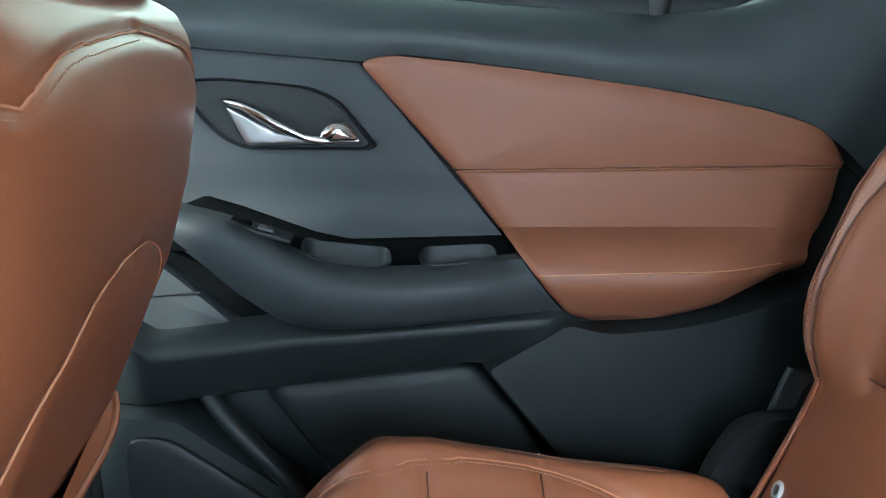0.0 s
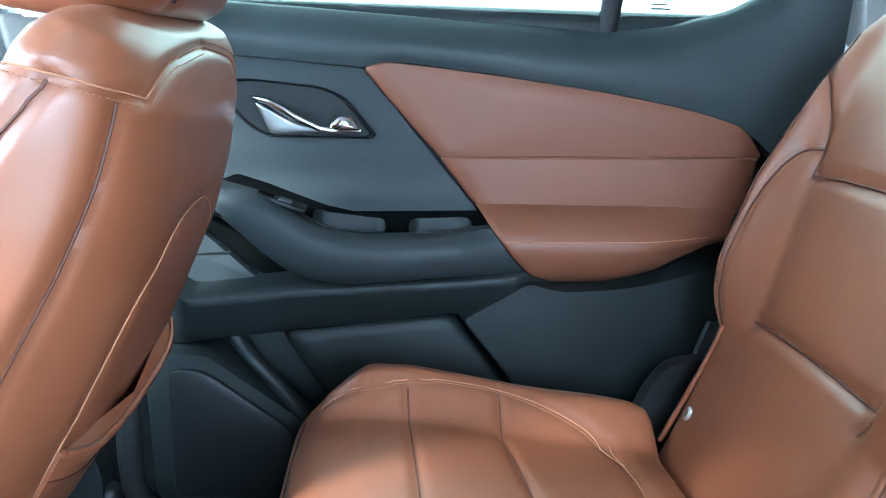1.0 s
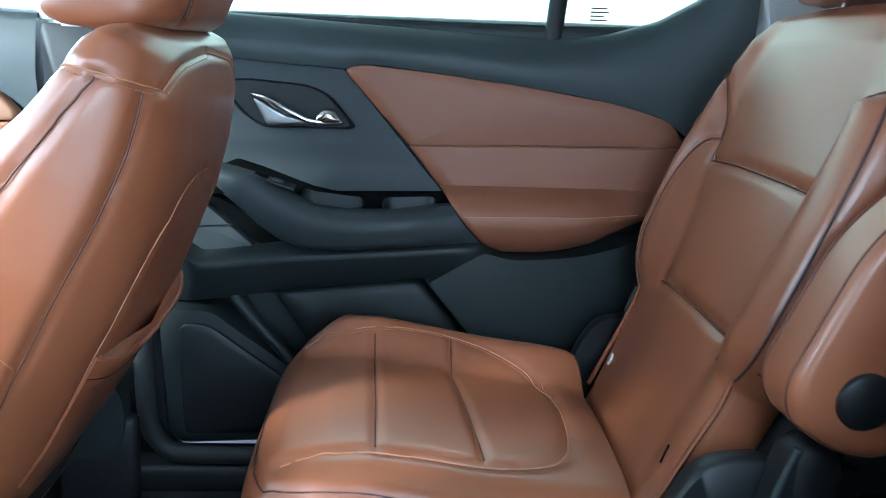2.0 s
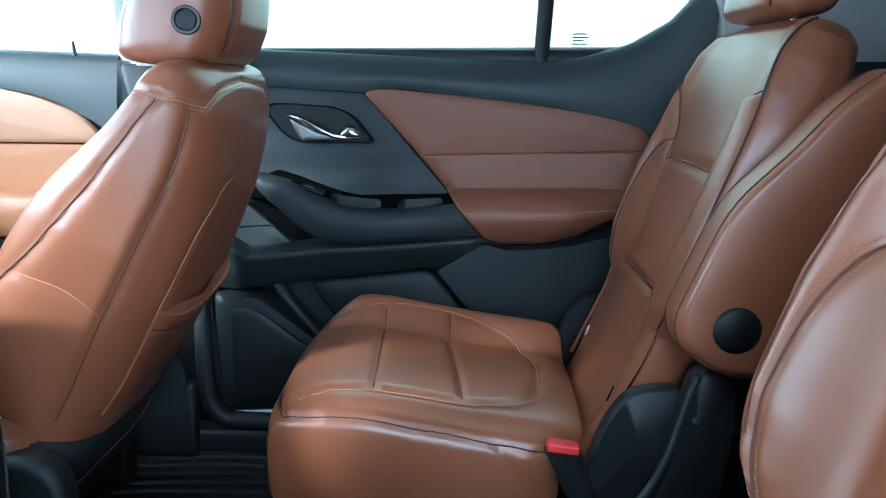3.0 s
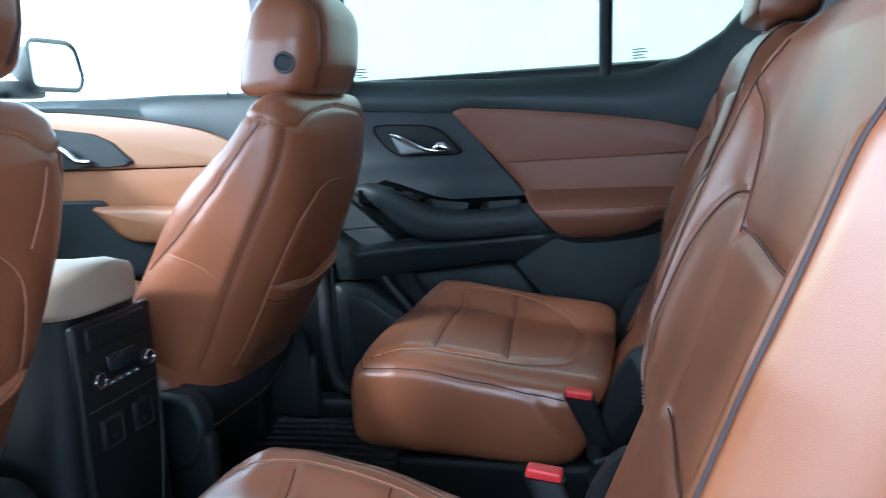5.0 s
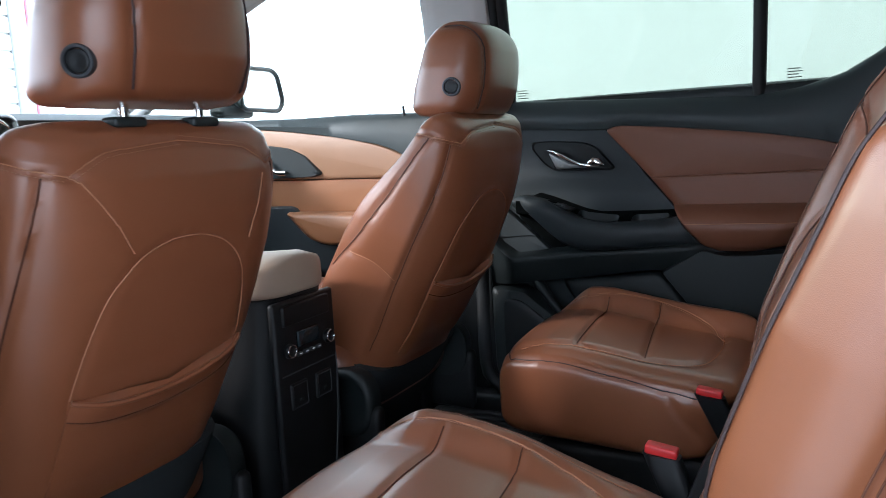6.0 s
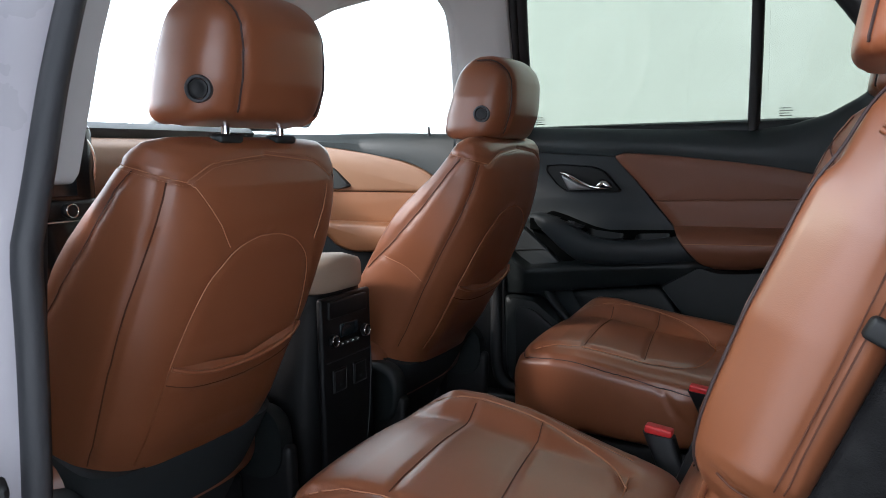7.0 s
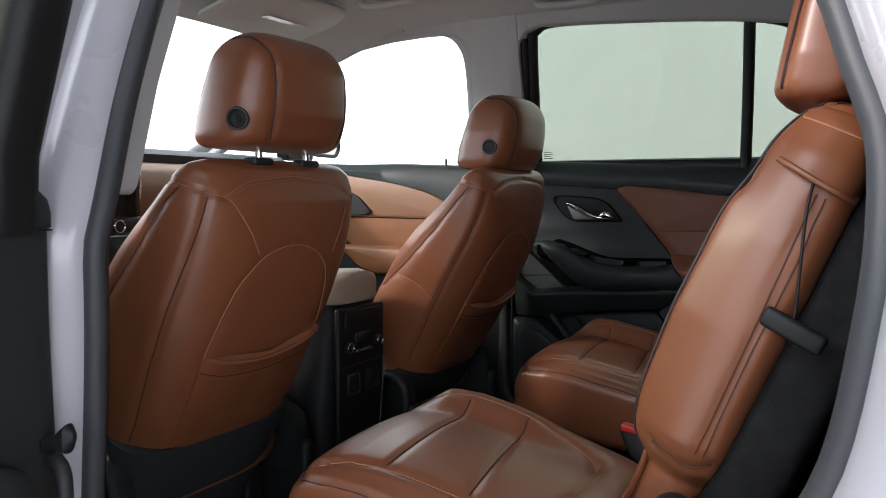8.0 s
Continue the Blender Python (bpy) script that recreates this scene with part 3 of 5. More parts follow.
    for s in (-1, 1):
        q = 0.082 * s if s < 0 else 0.105
        path = np.array([(-0.12, 0.97 * q, 0.855), (-0.12, q, 0.90), (-0.10, 1.06 * q, 0.95), (-0.10, 1.16 * q, 1.0), (-0.14, 1.25 * q, 1.03), (-0.19, 1.28 * q, 1.037)]) - off
        line = hskin.snap(path, n=80)
        hskin.press(line, 0.005, 0.006)
        lines.append(line)
    co, no, _, _ = hskin.tree.find_nearest(Vector(np.array((-0.15, -0.126, 0.897) if inboard > 0 else (-0.158, -0.138, 0.909)) - off))
    head = part("head_restraint", hskin.geo(), LEATHER, seat, "padded brown leather head restraint")
    for line in lines:
        part("seam", tube(hskin.snap(line, -0.0010, curved=False), 0.0014, 6), PIPING, head, "dark seam")
    turn = Vector(no).to_track_quat("Z", "Y").to_matrix()

    def turned(geo, lift=0.0):
        return np.array([np.array(turn @ Vector(v)) + np.array(co) + lift * np.array(no) for v in geo[0]]), geo[1]

    ringv = []
    for r, z in ((0.0175, -0.006), (0.0175, 0.002), (0.0166, 0.0035), (0.0138, 0.0035), (0.0126, 0.001), (0.0126, -0.003)):
        a = np.linspace(0, 2 * np.pi, 40, endpoint=False)
        ringv.append(np.stack([r * np.cos(a), r * np.sin(a), np.full(40, z)], 1))
    button = part("release_button", turned(loft(ringv, False)), SEAL, head, "round dark release button")
    dish = []
    for r, z in ((0.0121, -0.003), (0.0121, 0.0022), (0.0108, 0.003), (0.007, 0.0018), (0.0004, 0.0014)):
        a = np.linspace(0, 2 * np.pi, 40, endpoint=False)
        dish.append(np.stack([r * np.cos(a), r * np.sin(a), np.full(40, z)], 1))
    part("button_cap", turned(loft(dish)), BLACK, head)
    for s in (-1, 1):
        foot = np.array((-0.172, 0.058 * s, 0.834)) - off
        part("post", tube([foot - (0, 0, 0.03), foot + (0, 0, 0.02), foot + (-0.012, 0, 0.06)], 0.006, 14), CHROME, seat, "chrome head restraint post")
        collar = rounded((0.026, 0.046, 0.012), 0.005, foot + (0, 0, 0.002))
        part("collar", collar, CHARCOAL, seat, "dark post collar")
    return seat


driver_seat = front_seat(1, 0.0)
driver_seat.location = driver_seat.location + Vector((-0.010, -0.010, 0.016))
passenger_seat = front_seat(-1, 0.018)
passenger_seat.location = passenger_seat.location + Vector((0.030, 0.755, 0.016))
passenger_seat.rotation_euler = (0, radians(2.5), 0)
for o in passenger_seat.children:
    if o.name.startswith("head_restraint") or o.name.startswith("post"):
        o.location = o.location + Vector((-0.017, 0, -0.008))


# ---- second row captain's chairs ----
def captain_chair(sgn, mid, back_x, recline, low, high, head_z, head_d):
    """sgn: the side, +1 the passenger's; mid: the chair's middle across the car. u runs outwards from it."""
    base = np.array((0.20, mid, FLOOR))
    seat = thing("captain_chair", base, "brown leather second row chair with padded bolsters and stitched panels", "car seat", "second row chairs")
    A = radians(recline)
    ew, ed = np.array((math.sin(A), 0, math.cos(A))), np.array((math.cos(A), 0, -math.sin(A)))
    B = np.array((back_x, 0, 0.40)) - base * (1, 0, 1)
    rise = lambda w: w if w < 0 else w * low if w < 0.35 else 0.35 * low + (w - 0.35) * high
    at = lambda u, d, w: B + np.array((0, u * sgn, 0)) + d * ed + rise(w) * ew
    W = np.concatenate([np.linspace(-0.07, 0.11, 20), np.linspace(0.11, 0.18, 16)[1:], np.linspace(0.18, 0.50, 46)[1:], 0.50 + 0.070 * np.sin(np.linspace(0, np.pi / 2, 26))[1:]])
    rings = []
    for w in W:
        edge = np.interp(w, [-0.07, 0.08, 0.125, 0.15, 0.17, 0.22, 0.30, 0.38, 0.44, 0.50, 0.54, 0.56, 0.567, 0.57], [0.160, 0.166, 0.170, 0.196, 0.206, 0.214, 0.216, 0.208, 0.196, 0.176, 0.162, 0.148, 0.130, 0.10])
        side = np.interp(w, [-0.07, 0.125, 0.15, 0.18, 0.30, 0.40, 0.50, 0.54, 0.56, 0.57], [0.162, 0.173, 0.204, 0.222, 0.224, 0.218, 0.200, 0.184, 0.160, 0.105])
        rear = np.interp(w, [-0.07, 0.3, 0.50, 0.55, 0.57], [0.086, 0.082, 0.078, 0.074, 0.062])
        front = np.interp(w, [-0.07, 0.0, 0.2, 0.4, 0.50, 0.54, 0.56, 0.567, 0.57], [-0.012, 0.004, 0.003, -0.002, -0.008, -0.002, 0.012, 0.026, 0.044])
        lead = np.interp(w, [-0.07, 0.12, 0.155, 0.2, 0.3, 0.42, 0.50, 0.54, 0.56, 0.57], [0.012, 0.010, -0.008, -0.020, -0.026, -0.024, -0.020, -0.006, 0.014, 0.046])
        seam = min(np.interp(w, [-0.07, 0.16, 0.323, 0.40, 0.44, 0.57], [0.112, 0.108, 0.148, 0.152, 0.165, 0.12]), 0.80 * edge)
        seam2 = min(np.interp(w, [-0.07, 0.16, 0.42, 0.57], [0.112, 0.120, 0.130, 0.12]) - 0.018 * (sgn < 0), 0.80 * edge)
        trim = 1.0 if sgn > 0 else 0.95
        # bolster towards the passenger's side: a soft hollow; the other one: a narrow padded roll
        roll = smoothstep(w, 0.12, 0.17) * smoothstep(w, 0.450, 0.418)
        far = 1.0 + 0.045 * smoothstep(w, 0.12, 0.20) * smoothstep(w, 0.42, 0.30) if sgn > 0 else 1.13
        ahead = 0.0 if sgn > 0 else 0.021 * smoothstep(w, 0.57, 0.45)
        hollow = 0.006 * smoothstep(w, 0.13, 0.22) * smoothstep(w, 0.44, 0.34)
        rim = lead - ahead
        soft = [(0.5 * seam, front - 0.005), (seam * (0.5 + 0.5 * far), front - 0.35 * ahead + 0.5 * hollow), (far * (0.4 * seam + 0.6 * edge), 0.4 * front + 0.6 * rim + hollow), (far * edge, rim), (far * side, 0.45 * rim + 0.55 * rear - 0.012), (far * side - 0.003, rear - 0.018), (far * side - 0.022, rear - 0.002)]
        firm = [(0.5 * seam2, front - 0.005), (seam2, front + 0.003 * roll), (0.55 * seam2 + 0.45 * trim * edge, front - 0.004 - (0.026 if sgn > 0 else 0.020) * roll), (trim * edge, lead + (0.006 if sgn > 0 else -0.008) * roll), (side, 0.45 * lead + 0.55 * rear - 0.012), (side - 0.003, rear - 0.018), (side - 0.022, rear - 0.002)]
        right, left = (soft, firm) if sgn > 0 else (firm, soft)
        ringp = [(0.0, front - 0.006)] + [(-a, b_) for a, b_ in left] + [(0.0, rear)] + [(a, b_) for a, b_ in right[::-1]]
        rs, rf = [0.05, 0.05, 0.05, 0.014, 0.03, 0.016, 0.012], [0.05, 0.012, 0.03, 0.008, 0.03, 0.016, 0.012]
        r1, r2 = (rs, rf) if sgn > 0 else (rf, rs)
        p = poly_ring(ringp, [0.05] + r2 + [0.05] + r1[::-1], 190)
        rings.append([at(u, d, w) for u, d in p])
    skin = Skin(loft(rings))
    threads = []

    def sew(path, depth=0.004, width=0.006, thread=THREAD, n=60, r=0.0010):
        line = skin.snap([at(*p) for p in path], n=n)
        skin.press(line, depth, width)
        if thread:
            threads.append((line, depth, thread, r))
        return line

    arcs = []
    s, far = sgn, (1.0 if sgn > 0 else 1.10)
    # shoulder seam and the stitched arc of the soft bolster
    sew([(0.146 * s, -0.03, 0.318), (0.150 * far * s, -0.03, 0.36), (0.160 * far * s, -0.03, 0.40), (0.176 * far * s, -0.03, 0.43), (0.198 * far * s, -0.035, 0.455)], 0.005, 0.006, SHADE)
    sew([(0.106 * s, -0.03, 0.165), (0.124 * s, -0.03, 0.24), (0.142 * s, -0.03, 0.305)], 0.003, 0.016, None)
    arcs.append(sew([(0.149 * far * s, -0.03, 0.350), (0.170 * far * s, -0.04, 0.342), (0.186 * far * s, -0.045, 0.31), (0.193 * far * s, -0.05, 0.26), (0.192 * far * s, -0.05, 0.20), (0.180 * far * s, -0.04, 0.15), (0.164 * far * s, -0.02, 0.125)], 0.004, 0.005, SHADE, 70, 0.0012))
    sew([(0.200 * far * s, -0.05, 0.165), (0.209 * far * s, -0.055, 0.22), (0.211 * far * s, -0.055, 0.30), (0.204 * far * s, -0.05, 0.38), (0.192 * far * s, -0.045, 0.44), (0.172 * far * s, -0.03, 0.50)], 0.002, 0.004, SHADE, 80, 0.0008)
    # firm roll: stitched along the insert with a rounded top, piped along its edge
    q = 0.0 if sgn > 0 else 0.018
    roll_seam = sew([(-(u_ - q) * s, -0.02, w_) for u_, w_ in ((0.116, 0.135), (0.120, 0.17), (0.124, 0.26), (0.128, 0.36), (0.132, 0.415), (0.146, 0.437), (0.168, 0.442), (0.192, 0.440))], 0.004, 0.006, SHADE, 90)
    edge_d = [(0.135, 0.172, 0.006), (0.155, 0.198, -0.006), (0.21, 0.2125, -0.015), (0.30, 0.216, -0.020), (0.38, 0.208, -0.020), (0.44, 0.196, -0.021), (0.50, 0.176, -0.020), (0.54, 0.162, -0.006), (0.56, 0.148, 0.014)]
    sew([(-u_ * s * (1.0 if sgn > 0 else 0.955), d_ - (0.0 if sgn > 0 else 0.012), w_) for w_, u_, d_ in edge_d], 0.002, 0.004, PIPING, 110, 0.0015)
    sew([(-0.146 * s, 0.016, 0.561), (-0.10 * s, 0.030, 0.569), (0.0, 0.045, 0.570), (0.10 * s, 0.030, 0.569), (0.146 * s, 0.016, 0.561)], 0.002, 0.004, SHADE, 60, 0.0012)
    sew([(0.146 * s, -0.02, 0.322), (0.06 * s, -0.02, 0.325), (-0.06 * s, -0.02, 0.324), (-0.125 * s, -0.02, 0.322)], 0.006, 0.007, SHADE, 60, 0.0014)
    sew([(0.106 * s, -0.02, 0.160), (0.04 * s, -0.02, 0.163), (-0.04 * s, -0.02, 0.163), (-0.117 * s, -0.02, 0.160)], 0.006, 0.007, SHADE, 60, 0.0014)
    for s in (-1, 1):
        # side panel: twin seams near the back, and the hem above the lower skirt
        sew([(0.24 * s, 0.070, 0.16), (0.24 * s, 0.066, 0.25), (0.24 * s, 0.062, 0.36), (0.24 * s, 0.058, 0.47)], 0.003, 0.004, SHADE, 60, 0.0008)
        sew([(0.24 * s, 0.057, 0.16), (0.24 * s, 0.053, 0.25), (0.24 * s, 0.049, 0.36), (0.24 * s, 0.045, 0.47)], 0.003, 0.004, SHADE, 60, 0.0008)
        sew([(0.22 * s, 0.0, 0.142), (0.22 * s, 0.03, 0.140), (0.22 * s, 0.06, 0.146), (0.22 * s, 0.09, 0.158)], 0.004, 0.007, SHADE)

    back = part("backrest", skin.geo(), LEATHER, seat)
    for line, depth, m, r in threads:
        part("seam", tube(settled(skin.snap(line, 0.0006, curved=False), 9) if m is PIPING else settled(skin.snap(line, -depth * 0.4, curved=False), 3), r, 6), m, back, "tan stitched seam" if m is THREAD else "dark piping" if m is PIPING else "dark seam")
    for line in arcs:
        for a in (-0.006, 0.006):
            part("stitching", dashes(skin, line, a), STITCH, back, "pale stitching")
    part("stitching", dashes(skin, roll_seam, 0.005), STITCH, back, "pale stitching")
    # lower skirt: a loose leather edge on each side, and a small dark slot
    for s in (-1, 1):
        edge = [at(0.164 * s, 0.006, 0.135), at(0.164 * s, 0.009, 0.10), at(0.161 * s, 0.007, 0.05), at(0.158 * s, 0.004, -0.02)]
        rows = spline(edge, 24)
        part("skirt", tube(rows, 0.0055, 8, flat=0.6), LEATHER, seat, "folded leather skirt edge")
    slot = skin.snap([at(-0.128, -0.01, 0.035), at(-0.132, -0.01, 0.014)], 0.0004, 6)
    part("anchor_slot", tube(slot, 0.0016, 6), VOID, back, "small dark anchor slot")
    # leather flap over the shoulder, lifted at its lower hem
    if sgn < 0:
        rows = []
        for k in range(16):
            w = 0.482 + 0.070 * k / 15
            row = []
            for j in range(20):
                d = -0.002 + 0.090 * j / 19
                hit = skin.tree.ray_cast(Vector(at(0.5, d, w - 0.016 * (j / 19) * (1 - k / 15))), Vector((0, -sgn, 0)))
                co = np.array(hit[0]) if hit[0] is not None else np.array(skin.tree.find_nearest(Vector(at(0.15, d, w)))[0])
                row.append(co + np.array((0, sgn, 0)) * (0.002 + 0.007 * (1 - k / 15) ** 2))
            rows.append(row)
        rows = np.array(rows)
        flap = part("shoulder_flap", loft(np.concatenate([rows, (rows - np.array((0, sgn * 0.004, 0)))[:, ::-1]], 1)), LEATHER, seat, "leather shoulder flap with a stitched hem")
        part("hem", tube(rows[0], 0.0032, 8), LEATHER, flap)
        part("seam", tube(rows[11] + np.array((0, sgn * 0.0004, 0)), 0.0011, 6), THREAD, flap)
    # black carpeted back shell
    rings = []
    for w in np.linspace(-0.1, 0.50, 30):
        hw = np.interp(w, [-0.1, 0.2, 0.4, 0.47, 0.5], [0.190, 0.208, 0.203, 0.188, 0.16])
        p = oval(hw, 0.038, 6, 70)
        rings.append([at(u, 0.110 + d, w) for u, d in p])
    part("back_shell", loft(rings), CARPET, seat, "black back shell")
    # pull strap with its grip, outer side
    cord = [at(0.206, 0.034, 0.484), at(0.222, 0.044, 0.44), at(0.230, 0.070, 0.36), at(0.230, 0.078, 0.335)]
    strap = part("pull_strap", tube(spline(cord, 24), 0.0015, 8), BLACK, seat, "black release cord")
    g = rounded((0.060, 0.012, 0.020), 0.005)
    rot = Matrix.Rotation(radians(28), 3, "Y")
    part("grip", (np.array([np.array(rot @ Vector(v)) for v in g[0]]) + at(0.231, 0.080, 0.330), g[1]), BLACK, strap, "black plastic grip")
    # recliner bracket: a low arched cover and a taller rounded one beside it
    low_arch = [(0.352, 0.285), (0.378, 0.36), (0.402, 0.425), (0.424, 0.458), (0.445, 0.468), (0.490, 0.472), (0.510, 0.460), (0.512, 0.40), (0.500, 0.33), (0.47, 0.285)]
    tall = [(0.425, 0.285), (0.455, 0.335), (0.474, 0.39), (0.488, 0.46), (0.498, 0.496), (0.512, 0.506), (0.530, 0.504), (0.548, 0.485), (0.548, 0.41), (0.535, 0.34), (0.505, 0.285)]
    for s in (-1, 1):
        for outline, y0, y1 in ((low_arch, 0.202, 0.228), (tall, 0.224, 0.262)):
            rings = []
            for y in np.linspace(y0, y1, 8):
                o = fillet(outline, 0.016, 4)
                k = 1 - 0.07 * smoothstep(y, y1 - 0.008, y1) ** 2 - 0.03 * smoothstep(y, y0 + 0.01, y0)
                c = o.mean(0)
                p = c + (o - c) * k
                rings.append(np.stack([p[:, 0] + (back_x - 0.414) - base[0], np.full(len(p), s * y), p[:, 1] - base[2]], 1))
            part("recliner_bracket", loft(rings), BLACK, seat, "black plastic recliner bracket")
        rim = spline([(0.372, 0.300), (0.415, 0.318), (0.448, 0.350), (0.472, 0.400), (0.490, 0.465), (0.502, 0.500)], 30)
        part("bracket_rim", tube([np.array((x + (back_x - 0.414), 0, z)) * (1, 0, 1) - base * (1, 0, 1) + np.array((0, s * 0.2595, 0)) for x, z in rim], 0.0045, 8), CHARCOAL, seat, "raised rim of the recliner bracket")
        part("bracket_screw", drum(0.005, 0.004, "y", np.array((back_x + 0.088 - base[0], 0.262 * s, 0.445 - base[2])), 14, 0.001), SEAL, seat)
    # armrest, folded up beside the inner bolster
    if sgn > 0:
        shape = fillet([(-0.030, 0.172), (-0.012, 0.146), (0.045, 0.136), (0.088, 0.146), (0.104, 0.180), (0.112, 0.46), (0.098, 0.508), (0.060, 0.512), (0.026, 0.455), (-0.002, 0.36), (-0.030, 0.30)], [0.02, 0.02, 0.03, 0.03, 0.03, 0.03, 0.02, 0.02, 0.06, 0.08, 0.06], 6)
        c = shape.mean(0)
        rings = []
        for u, k in ((-0.310, 0.0), (-0.310, 0.88), (-0.3085, 0.935), (-0.305, 0.965), (-0.299, 0.99), (-0.29, 1.0), (-0.258, 1.0), (-0.250, 0.99), (-0.246, 0.965), (-0.245, 0.93), (-0.245, 0.0)):
            rings.append([at(u, *(c + (q - c) * max(k, 0.01))) for q in shape])
        arm = part("armrest", loft(rings), LEATHER, seat, "folded up brown leather armrest")
        part("armrest_cap", drum(0.026, 0.010, "y", at(-0.3105, 0.034, 0.188), 36), BLACK, arm, "round black pivot cap")
        for u, k in ((-0.2965, 0.9945), (-0.252, 0.994)):
            part("seam", tube([at(u, *(c + (q - c) * k)) for q in shape], 0.0014, 5, closed=True), SHADE, arm, "dark seam")
    # cushion
    rings = []
    xs = np.concatenate([-0.035 + 0.05 * (1 - np.cos(np.linspace(0, np.pi / 2, 18))), np.linspace(0.02, 0.31, 60)[1:], 0.31 + 0.045 * np.sin(np.linspace(0, np.pi / 2, 12))[1:]])
    for x in xs:
        e = np.clip((x + 0.035) / 0.05, 0, 1)
        k = (1 - (1 - e) ** 2.4) ** (1 / 2.4)
        e2 = np.clip((0.355 - x) / 0.045, 0, 1)
        k2 = (1 - (1 - e2) ** 3) ** (1 / 3)
        topz = np.interp(x, [-0.035, 0.0, 0.05, 0.1, 0.225, 0.3, 0.385], [0.418, 0.432, 0.438, 0.436, 0.412, 0.398, 0.385])
        botz = np.interp(x, [-0.035, 0.0, 0.1, 0.28, 0.33, 0.385], [0.262, 0.262, 0.256, 0.245, 0.25, 0.285])
        hw = np.interp(x, [-0.035, 0.05, 0.3, 0.385], [0.192, 0.20, 0.198, 0.175])
        cz, hz = (topz + botz) / 2, (topz - botz) / 2
        hz *= (0.62 + 0.38 * k) * (0.7 + 0.3 * k2)
        hw *= (0.90 + 0.10 * k) * (0.85 + 0.15 * k2)
        p = oval(hw, hz, 7.0, 150)
        up = np.clip(p[:, 1] / hz, 0, 1)
        z = p[:, 1] + cz + up * ((0.047 if sgn > 0 else 0.034 * smoothstep(x, 0.36, 0.16)) * smoothstep(p[:, 0], 0.09, 0.15) * smoothstep(x, -0.03, 0.06) * (1 - 0.4 * smoothstep(p[:, 0] / hw, 0.85, 1)) + 0.010 * np.cos(np.clip(p[:, 0] / 0.16, -1, 1) * np.pi / 2))
        z -= up * 0.008 * smoothstep(p[:, 0], -0.150, -0.175)
        xx = x + 0.035 * smoothstep(x, 0.22, 0.355) * up
        rings.append(np.stack([xx, p[:, 0], z], 1) - base * (1, 0, 1))
    off = base * (1, 0, 1)
    cs = Skin(loft(rings))
    cth = []

    def stitch(path, depth=0.004, width=0.006, m=THREAD, n=70):
        line = cs.snap([np.array((x, u, z)) - off for x, u, z in path], n=n)
        cs.press(line, depth, width)
        if m:
            cth.append((line, depth, m))

    stitch([(0.106, -0.138, 0.44), (0.103, -0.05, 0.45), (0.099, 0.03, 0.45), (0.095, 0.13, 0.46)], 0.004, 0.006, SHADE)
    stitch([(0.230, -0.130, 0.44), (0.222, -0.05, 0.45), (0.212, 0.03, 0.45), (0.202, 0.13, 0.46)], 0.004, 0.006, SHADE)
    stitch([(0.005, -0.165, 0.43), (0.06, -0.152, 0.44), (0.15, -0.142, 0.43), (0.25, -0.135, 0.41), (0.32, -0.10, 0.40), (0.338, 0.0, 0.40), (0.33, 0.10, 0.41)], 0.006, 0.007)
    stitch([(0.0, 0.135, 0.43), (0.08, 0.142, 0.46), (0.2, 0.138, 0.46), (0.30, 0.115, 0.42), (0.335, 0.06, 0.40)], 0.005, 0.006)
    stitch([(-0.02, 0.17, 0.43), (0.05, 0.175, 0.47), (0.2, 0.172, 0.46), (0.33, 0.155, 0.43)], 0.003, 0.005)
    stitch([(-0.03, 0.15, 0.415), (-0.035, 0.0, 0.415), (-0.03, -0.15, 0.415), (0.0, -0.20, 0.422), (0.1, -0.20, 0.416), (0.2, -0.20, 0.397), (0.3, -0.20, 0.375), (0.345, -0.19, 0.362)], 0.004, 0.006, PIPING, 120)
    stitch([(0.27, -0.2, 0.38), (0.30, -0.2, 0.33), (0.345, -0.2, 0.29)], 0.003, 0.005, None)
    cushion = part("cushion", cs.geo(), LEATHER, seat, "padded leather cushion with cross seams")
    for line, depth, m in cth:
        part("seam", tube(cs.snap(line, -depth * 0.7, curved=False), 0.0010, 5), m, cushion)
    for k in (3, 4):
        part("stitching", dashes(cs, cth[k][0], 0.006), STITCH, cushion, "pale stitching")
    part("frame", rounded((0.36, 0.30, 0.12), 0.02, (0.0, 0, 0.075)), BLACK, seat, "black seat frame")
    for u in (-0.17, 0.17):
        part("floor_track", rounded((0.55, 0.05, 0.06), 0.01, (0.06, u, 0.03)), BLACK, seat, "black floor track")
    # head restraint
    rings = []
    for t in np.linspace(0, 1, 40):
        e = min(t, 1 - t)
        k = max(1 - (1 - min(e / 0.16, 1)) ** 2.6, 0) ** (1 / 2.6)
        c = np.array((back_x + head_d, -0.02 * (sgn < 0), head_z)) + t * np.array((0.030, 0, 0.165)) - off
        p = oval(np.interp(t, [0, 0.3, 1], [0.116, 0.120, 0.106]) * (0.75 + 0.25 * k), 0.052 * max(k, 0.02), 3.4, 90)
        rings.append(np.stack([c[0] + p[:, 1], p[:, 0], np.full(90, c[2])], 1))
    hs = Skin(loft(rings))
    hl = []
    for s in (-1, 1):
        line = hs.snap(np.array([(0.55, 0.10 * s, 0.91), (0.55, 0.108 * s, 0.97), (0.57, 0.105 * s, 1.04), (0.615, 0.10 * s, 1.08), (0.665, 0.10 * s, 1.08), (0.71, 0.11 * s, 1.02), (0.69, 0.11 * s, 0.92)]) + np.array((back_x + head_d - 0.627, -0.02 * (sgn < 0), head_z - 0.912)) - off, n=90)
        hs.press(line, 0.004, 0.006)
        hl.append(line)
